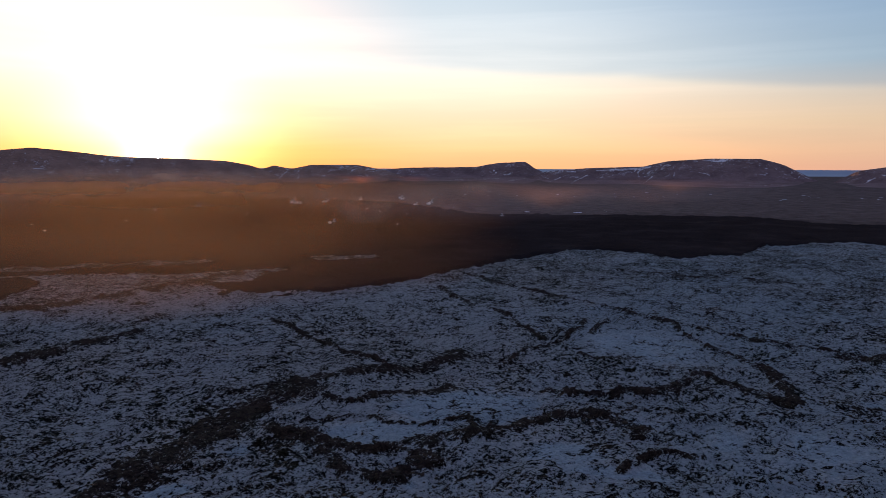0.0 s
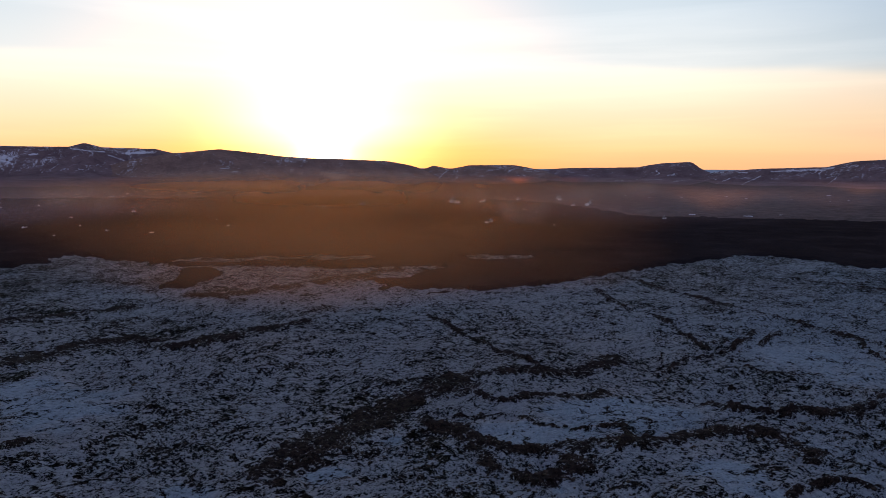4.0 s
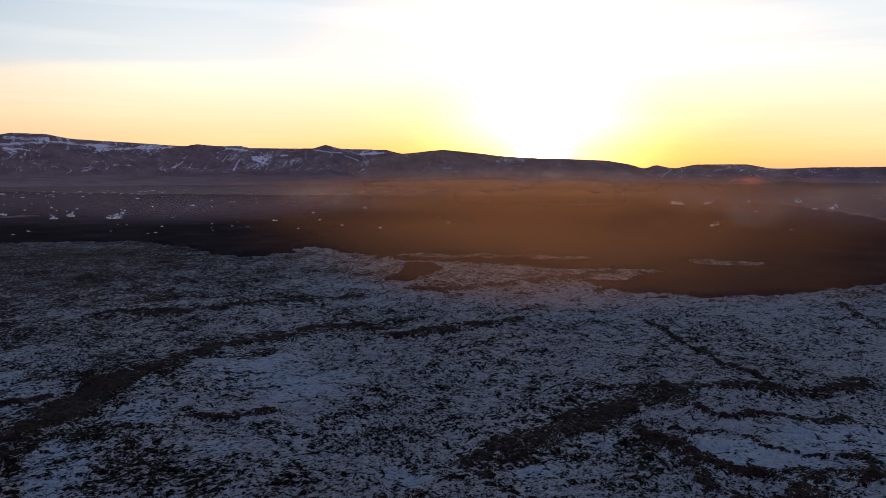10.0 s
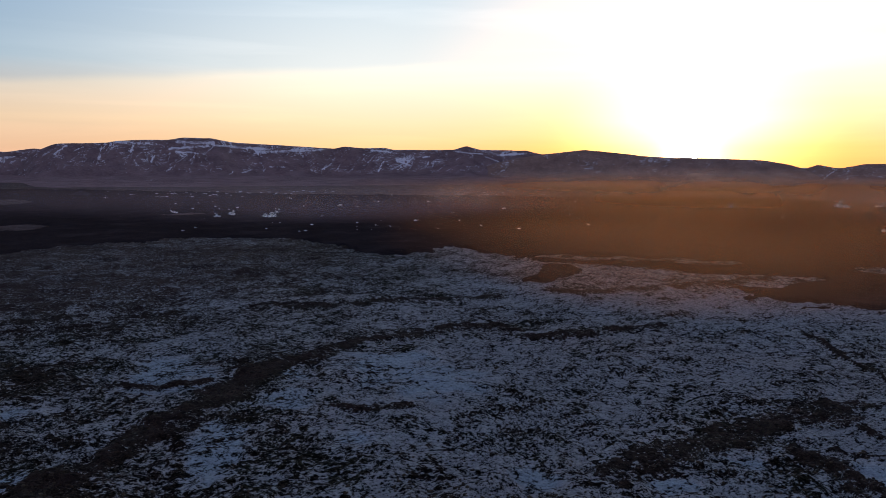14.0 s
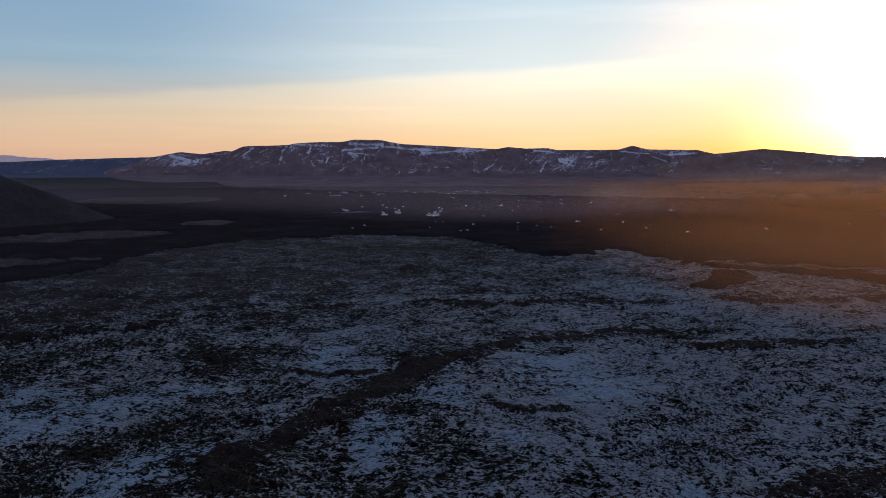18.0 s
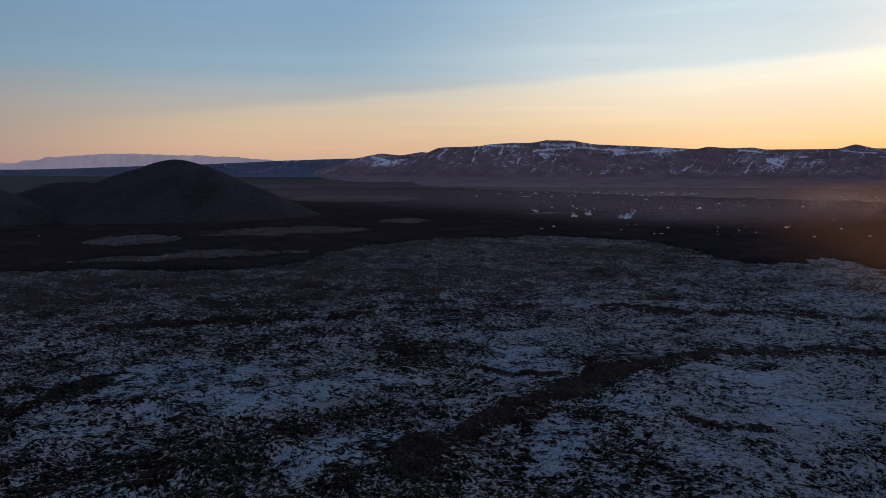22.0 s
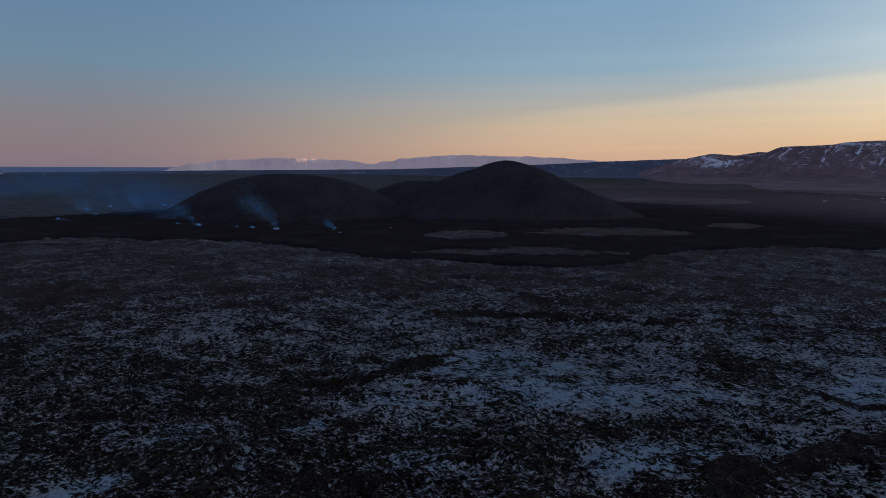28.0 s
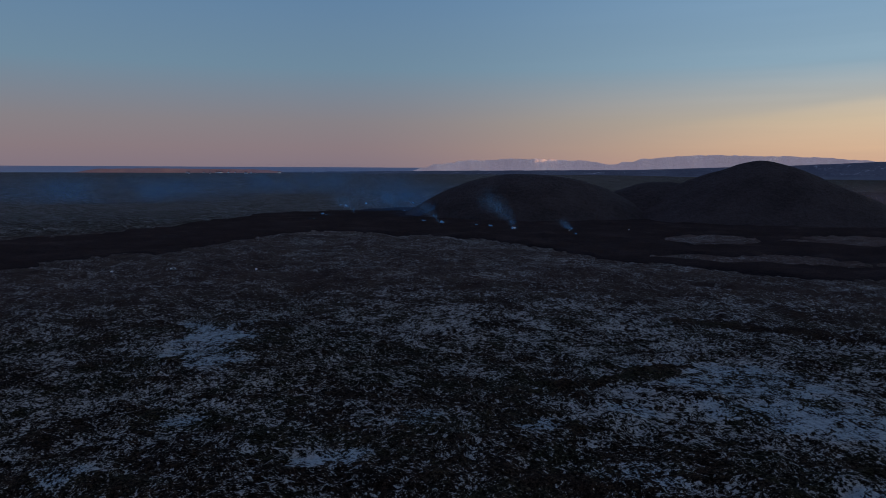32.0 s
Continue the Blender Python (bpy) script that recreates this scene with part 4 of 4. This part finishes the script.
# drifting gas; the two widest banks are added for the far plain's air light
for k, (az, dist, wide, high, dense, lean, base) in enumerate([
        (-114.6, 1330, 190, 42, 0.5, 0.0, -14), (-113.2, 1180, 60, 18, 0.5, 0.0, -8), (-122.0, 2100, 440, 56, 0.55, 0.0, -20), (-136.0, 1700, 420, 50, 0.5, 0.0, -20)]):
    haze(BLUE, az, dist, wide, 30, high, dense, 20 + k, lean, base=base, mat=SOFT_BLUE)
WISPS = [(-121.9, 1110, 5.7), (-120.8, 1178, 11.3), (-119.4, 1460, 12.1), (-117.6, 1551, 9.9), (-114.1, 1562, 11.9), (-114.7, 1320, 4.2), (-113.1, 1053, 6.7), (-111.8, 1027, 7.8), (-109.0, 993, 5.1), (-107.8, 981, 5.6), (-106.1, 950, 4.2), (-101.5, 949, 5.4), (-101.1, 882, 4.5)]
for k, (az, dist, wide) in enumerate(WISPS):
    haze("pale blue ragged gas wisp low over black lava", az, dist, wide, wide * 0.4, wide * 0.4, 1.0, 40 + k, -1.2, mat=BLUE_FUME)


def billows(name, balls, mat):
    """One mesh of soft overlapping puffs: centre, half widths and density of each."""
    th, ph = np.meshgrid(np.linspace(math.pi, 2 * math.pi, 17), np.linspace(-math.pi / 2, math.pi / 2, 13))
    u, v, w = np.cos(ph) * np.cos(th), np.cos(ph) * np.sin(th), np.sin(ph)
    i = np.arange(u.size).reshape(u.shape)
    quad = np.stack([i[:-1, :-1], i[:-1, 1:], i[1:, 1:], i[1:, :-1]], -1).reshape(-1, 4)
    co, faces, thick = [], [], []
    for k, (x, y, z, a, b, c, dense) in enumerate(balls):
        swell = 1 + 0.3 * fbm(u * 2.1 + 5.7 * k, w * 2.1 + v, 3, 300 + k)
        co.append(np.stack([x + u * a * swell, y + v * b * swell, z + w * c * swell], -1).reshape(-1, 3))
        faces.append(quad + k * u.size)
        thick.append((dense * np.clip(1 - u * u - w * w, 0, 1) ** 1.3).ravel())
    me = bpy.data.meshes.new(name)
    me.from_pydata(np.concatenate(co).tolist(), [], np.concatenate(faces).tolist())
    me.attributes.new("thick", "FLOAT", "POINT").data.foreach_set("value", np.concatenate(thick).astype(np.float32))
    me.polygons.foreach_set("use_smooth", np.ones(len(me.polygons), bool))
    me.materials.append(mat)
    return me


def smoke(az, dist, drift, height, wide, seed):
    """A column of thin blue smoke that leaves its vent narrow and spreads as it drifts."""
    rng = random.Random(seed)
    cx, cy = polar(az, dist)
    balls = []
    for k in range(9):
        t = k / 8
        rad = wide * (0.14 + 0.86 * t) * rng.uniform(0.85, 1.15)
        balls.append((drift * t * (0.5 + 0.5 * t) + rng.uniform(-0.15, 0.15) * rad, 1.5 * k, height * t ** 0.85, rad * 1.1, rad * 0.5, rad, 0.27 * (1 - t) ** 0.8 + 0.03))
    ob = tagged(new("smoke_column", billows("smoke_column", balls, BLUE_SMOKE)), "thin blue smoke column drifting up from a lava vent", "smoke", group="smoke columns over the lava")
    ob.matrix_world = pose(cx, cy, ground_at(cx, cy) + 2.0, 0, 0, -az)
    ob.visible_shadow = False
    return ob


smoke(-105.9, 950, -46, 42, 22, 1)
smoke(-101.6, 930, -12, 9, 9, 2)
smoke(-112.0, 1030, -26, 26, 13, 3)
smoke(-115.2, 1320, -34, 34, 18, 4)
smoke(-118.6, 1250, -30, 26, 15, 5)


def steam(az, dist, size, seed, rise=0.55):
    """A small ragged white plume: a dense foot, and thinner puffs blown to one side above it."""
    rng = random.Random(seed)
    cx, cy = polar(az, dist)
    drift = rng.uniform(-1.0, 1.0)
    balls = []
    for k in range(7):
        t = k / 6
        rad = size * rng.uniform(0.2, 0.36) * (1.0 - 0.3 * t)
        balls.append((size * (drift * t * 0.7 + rng.uniform(-0.3, 0.3)), size * rng.uniform(-0.1, 0.1), size * rise * (0.1 + 1.0 * t * t), rad * 1.4, rad * 0.6, rad * (0.5 + 0.7 * rise), 1.0 - 0.6 * t))
    ob = tagged(new("steam_plume", billows("steam_plume", balls, STEAM)), "small ragged white steam plume rising from black lava", "steam plume", group="steam vents in the lava")
    ob.matrix_world = pose(cx, cy, ground_at(cx, cy) + 1.5, 0, 0, -az)
    ob.visible_shadow = False
    return ob


VENTS = [(-11.4, 1627, 20), (-9.3, 1672, 11), (-6.4, 1813, 9), (-3.2, 1813, 15), (-2.2, 1542, 9), (-1.1, 1616, 14), (-8.6, 1000, 12), (-7.5, 915, 8), (-3.6, 915, 10),
         (-10.6, 900, 6), (-18.7, 1526, 13), (-21.7, 1410, 9), (4.7, 1200, 6), (-57.6, 1191, 10), (-53.9, 1170, 15), (-56.5, 1240, 11)]
VENTS_WEST = [(-52.2, 1815, 12), (-48.5, 1510, 9), (-49.9, 1170, 7), (-44.6, 950, 6), (-45.6, 975, 6), (-42.5, 1061, 8), (-39.1, 1071, 6), (-37.2, 970, 6), (-35.5, 1372, 10),
              (-39.6, 1236, 8), (-60.5, 1329, 14), (-58.9, 1636, 8), (-57.8, 1512, 8), (-59.4, 1455, 7), (-59.2, 975, 7), (-106.0, 950, 7), (-101.7, 925, 4), (-97.2, 950, 3)]
for k, (az, dist, size) in enumerate(VENTS):
    steam(az, dist, size * 1.2, k + 1, 0.62)
for k, (az, dist, size) in enumerate(VENTS_WEST):
    steam(az, dist, size * 0.8, k + 21, 0.34)


# ---- rubble and moss lumps ----
def scatter(name, label, category, mat, count, seed, size, chosen, span=(-146, 34), far=(165, 430), flat=0.62):
    """Many small lumps in one mesh."""
    rng = np.random.default_rng(seed)
    az = np.radians(rng.uniform(*span, count))
    r = far[0] + (far[1] - far[0]) * rng.uniform(0, 1, count) ** 1.3
    x, y = r * np.sin(az), r * np.cos(az)
    keep = chosen(x, y, rng.uniform(0, 1, count))
    x, y, r = x[keep], y[keep], r[keep]
    n = len(x)
    t = (1 + 5 ** 0.5) / 2
    ico = np.array([(-1, t, 0), (1, t, 0), (-1, -t, 0), (1, -t, 0), (0, -1, t), (0, 1, t), (0, -1, -t), (0, 1, -t), (t, 0, -1), (t, 0, 1), (-t, 0, -1), (-t, 0, 1)]) / 1.9
    tri = np.array([(0, 11, 5), (0, 5, 1), (0, 1, 7), (0, 7, 10), (0, 10, 11), (1, 5, 9), (5, 11, 4), (11, 10, 2), (10, 7, 6), (7, 1, 8),
                    (3, 9, 4), (3, 4, 2), (3, 2, 6), (3, 6, 8), (3, 8, 9), (4, 9, 5), (2, 4, 11), (6, 2, 10), (8, 6, 7), (9, 8, 1)])
    big = rng.uniform(size[0], size[1], n) * rng.uniform(0.5, 1, n)
    turn = rng.uniform(0, 6.28, n)
    pts = ico[None] * (1 + rng.uniform(-0.3, 0.3, (n, 12, 1))) * big[:, None, None] * np.array([1.3, 0.9, flat])
    c, s = np.cos(turn)[:, None], np.sin(turn)[:, None]
    px, py = pts[..., 0] * c - pts[..., 1] * s, pts[..., 0] * s + pts[..., 1] * c
    z0 = plain_height(x, y) + np.where(lava_reach(x, y) > 0, 1.9, lumps_at(x, y))
    co = np.stack([px + x[:, None], py + y[:, None], pts[..., 2] + z0[:, None] + 0.05], -1).reshape(-1, 3)
    faces = (tri[None] + (np.arange(n) * 12)[:, None, None]).reshape(-1, 3)
    me = bpy.data.meshes.new(name)
    me.vertices.add(len(co))
    me.vertices.foreach_set("co", co.astype(np.float32).ravel())
    me.loops.add(faces.size)
    me.loops.foreach_set("vertex_index", faces.astype(np.int32).ravel())
    me.polygons.add(len(faces))
    me.polygons.foreach_set("loop_start", np.arange(0, faces.size, 3, dtype=np.int32))
    me.materials.append(mat)
    me.update(calc_edges=True)
    return tagged(new(name, me), label, category, kind="stuff")


def lumps_at(x, y):
    return hummocks(x, y, np.hypot(x, y), crack_field(x, y))[1]


# flecks of snow left in hollows of the lava
scatter("snow_flecks", "small white snow flecks lying in lava hollows", "snow", SNOW, 240, 8, (1.2, 3.2), lambda x, y, u: (lava_reach(x, y) > 15) & (u < 0.3 + 0.9 * wave(x / 200, y / 200, 9)),
        span=(-64, 2), far=(900, 1950), flat=0.25)
scatter("snow_patches", "thin white snow patches on bare brown foothills", "snow", SNOW, 170, 9, (2.0, 8.0), lambda x, y, u: u < 0.45 + 0.9 * wave(x / 300, y / 300, 19), span=(-1, 34), far=(1330, 2380), flat=0.1)
scatter("snow_remnants", "thin white snow remnants along the mountain foot", "snow", SNOW, 220, 10, (2.0, 7.0), lambda x, y, u: u < 0.4 + 0.9 * wave(x / 300, y / 300, 29), span=(-66, -30), far=(1950, 2350), flat=0.12)
scatter("lava_rubble", "dark broken lava blocks along bare ridges", "rubble", ROCK, 130000, 5, (0.3, 1.0), lambda x, y, u: u < crack_field(x, y) * 0.22, flat=0.45)
scatter("moss_clumps", "dark brown moss hummocks poking through thin snow", "moss", TUFT, 60000, 6, (0.25, 0.7), lambda x, y, u: (u < 0.16 + 0.5 * fbm(x / 40, y / 40, 3, 161)) & (drift_field(x, y) < 0.2), flat=0.5)


# ---- things far out on the plain ----
def plain_paint(name, colour, rough=0.4, metal=0.0):
    m, nt, bsdf = material(name)
    n = noise_node(nt, 3.0, 3)
    nt.links.new(mix(nt, n, colour, tuple(c * 0.8 for c in colour)), bsdf.inputs["Base Color"])
    bsdf.inputs["Roughness"].default_value, bsdf.inputs["Metallic"].default_value = rough, metal
    return m


GREY = plain_paint("grey_paint", (0.12, 0.125, 0.13))
WHITE, TYRE, GLASS, ROOF = plain_paint("white_paint", (0.8, 0.8, 0.8)), plain_paint("tyre_rubber", (0.02, 0.02, 0.02), 0.8), plain_paint("dark_glass", (0.02, 0.025, 0.03), 0.1), plain_paint("roof_sheet", (0.25, 0.12, 0.1), 0.6)


def part(name, bm, mat, parent, label=""):
    me = bpy.data.meshes.new(name)
    bm.to_mesh(me)
    bm.free()
    me.materials.append(mat)
    ob = new(name, me)
    ob.parent = parent
    return tagged(ob, label)


def block(x0, x1, y0, y1, z0, z1, bevel=0.0, taper=0.0):
    bm = bmesh.new()
    bmesh.ops.create_cube(bm, size=1.0)
    for v in bm.verts:
        k = 1 - taper if v.co.z > 0 else 1
        v.co = Vector(((x0 + x1) / 2 + v.co.x * (x1 - x0) * k, (y0 + y1) / 2 + v.co.y * (y1 - y0) * k, (z0 + z1) / 2 + v.co.z * (z1 - z0)))
    if bevel:
        bmesh.ops.bevel(bm, geom=bm.edges[:], offset=bevel, segments=2, affect="EDGES")
    return bm


def wheel_disc(x, y, rad, wide):
    bm = bmesh.new()
    bmesh.ops.create_cone(bm, cap_ends=True, segments=18, radius1=rad, radius2=rad, depth=wide)
    bmesh.ops.rotate(bm, verts=bm.verts, matrix=Matrix.Rotation(math.pi / 2, 3, "X"))
    bmesh.ops.translate(bm, verts=bm.verts, vec=(x, y, rad))
    return bm


def vehicle(label, category, name, az, dist, turn, long, wide, tall):
    cx, cy = polar(az, dist)
    ob = tagged(new(name), label, category, group="vehicles on the track")
    part("body", block(-long / 2, long / 2, -wide / 2, wide / 2, 0.35, tall * 0.55, 0.1), GREY, ob)
    part("cabin", block(-long * 0.46, long * 0.3, -wide * 0.46, wide * 0.46, tall * 0.55, tall, 0.12, 0.08), WHITE, ob)
    part("windscreen", block(long * 0.27, long * 0.31, -wide * 0.4, wide * 0.4, tall * 0.6, tall * 0.9), GLASS, ob, "dark windscreen")
    for side in (-1, 1):
        part("side_window", block(-long * 0.3, long * 0.2, side * wide * 0.455 - 0.02, side * wide * 0.455 + 0.02, tall * 0.62, tall * 0.88), GLASS, ob, "dark side window")
        for end in (-0.32, 0.32):
            part("wheel", wheel_disc(end * long, side * wide * 0.44, 0.38, 0.26), TYRE, ob)
    ground_z = plain_height(np.array([cx]), np.array([cy]))[0] + lumps_at(np.array([cx]), np.array([cy]))[0]
    ob.matrix_world = pose(cx, cy, ground_z + 0.25, 0, 0, -az + turn)
    return ob


vehicle("grey van with white roof parked on the moss plain", "van", "van", -132.2, 583, 4, 5.2, 2.0, 2.0)
vehicle("grey car with pale roof far out on the moss plain", "car", "car", -126.2, 573, 80, 4.3, 1.8, 1.5)
vehicle("small grey car parked beside a faint track", "car", "car", -136.4, 585, 75, 4.3, 1.8, 1.5)


def house(az, dist, long, tall, turn):
    cx, cy = polar(az, dist)
    ob = tagged(new("house"), "tiny pale house of a distant coastal town", "house", group="houses of the far town")
    part("wall", block(-long / 2, long / 2, -4, 4, -3, tall), WHITE, ob)
    bm = bmesh.new()
    bmesh.ops.create_cone(bm, cap_ends=True, segments=3, radius1=4.8, radius2=4.8, depth=long + 0.6)
    bmesh.ops.rotate(bm, verts=bm.verts, matrix=Matrix.Rotation(math.pi / 2, 3, "Y"))
    bmesh.ops.translate(bm, verts=bm.verts, vec=(0, 0, tall + 2.2))
    part("roof", bm, ROOF, ob)
    ob.matrix_world = pose(cx, cy, ground_at(cx, cy) + 0.5, 0, 0, turn)
    return ob


town = random.Random(4)
for k in range(16):
    house(town.uniform(-132, -121), town.uniform(4350, 4600), town.uniform(8, 18), town.uniform(3, 6), town.uniform(0, 180))
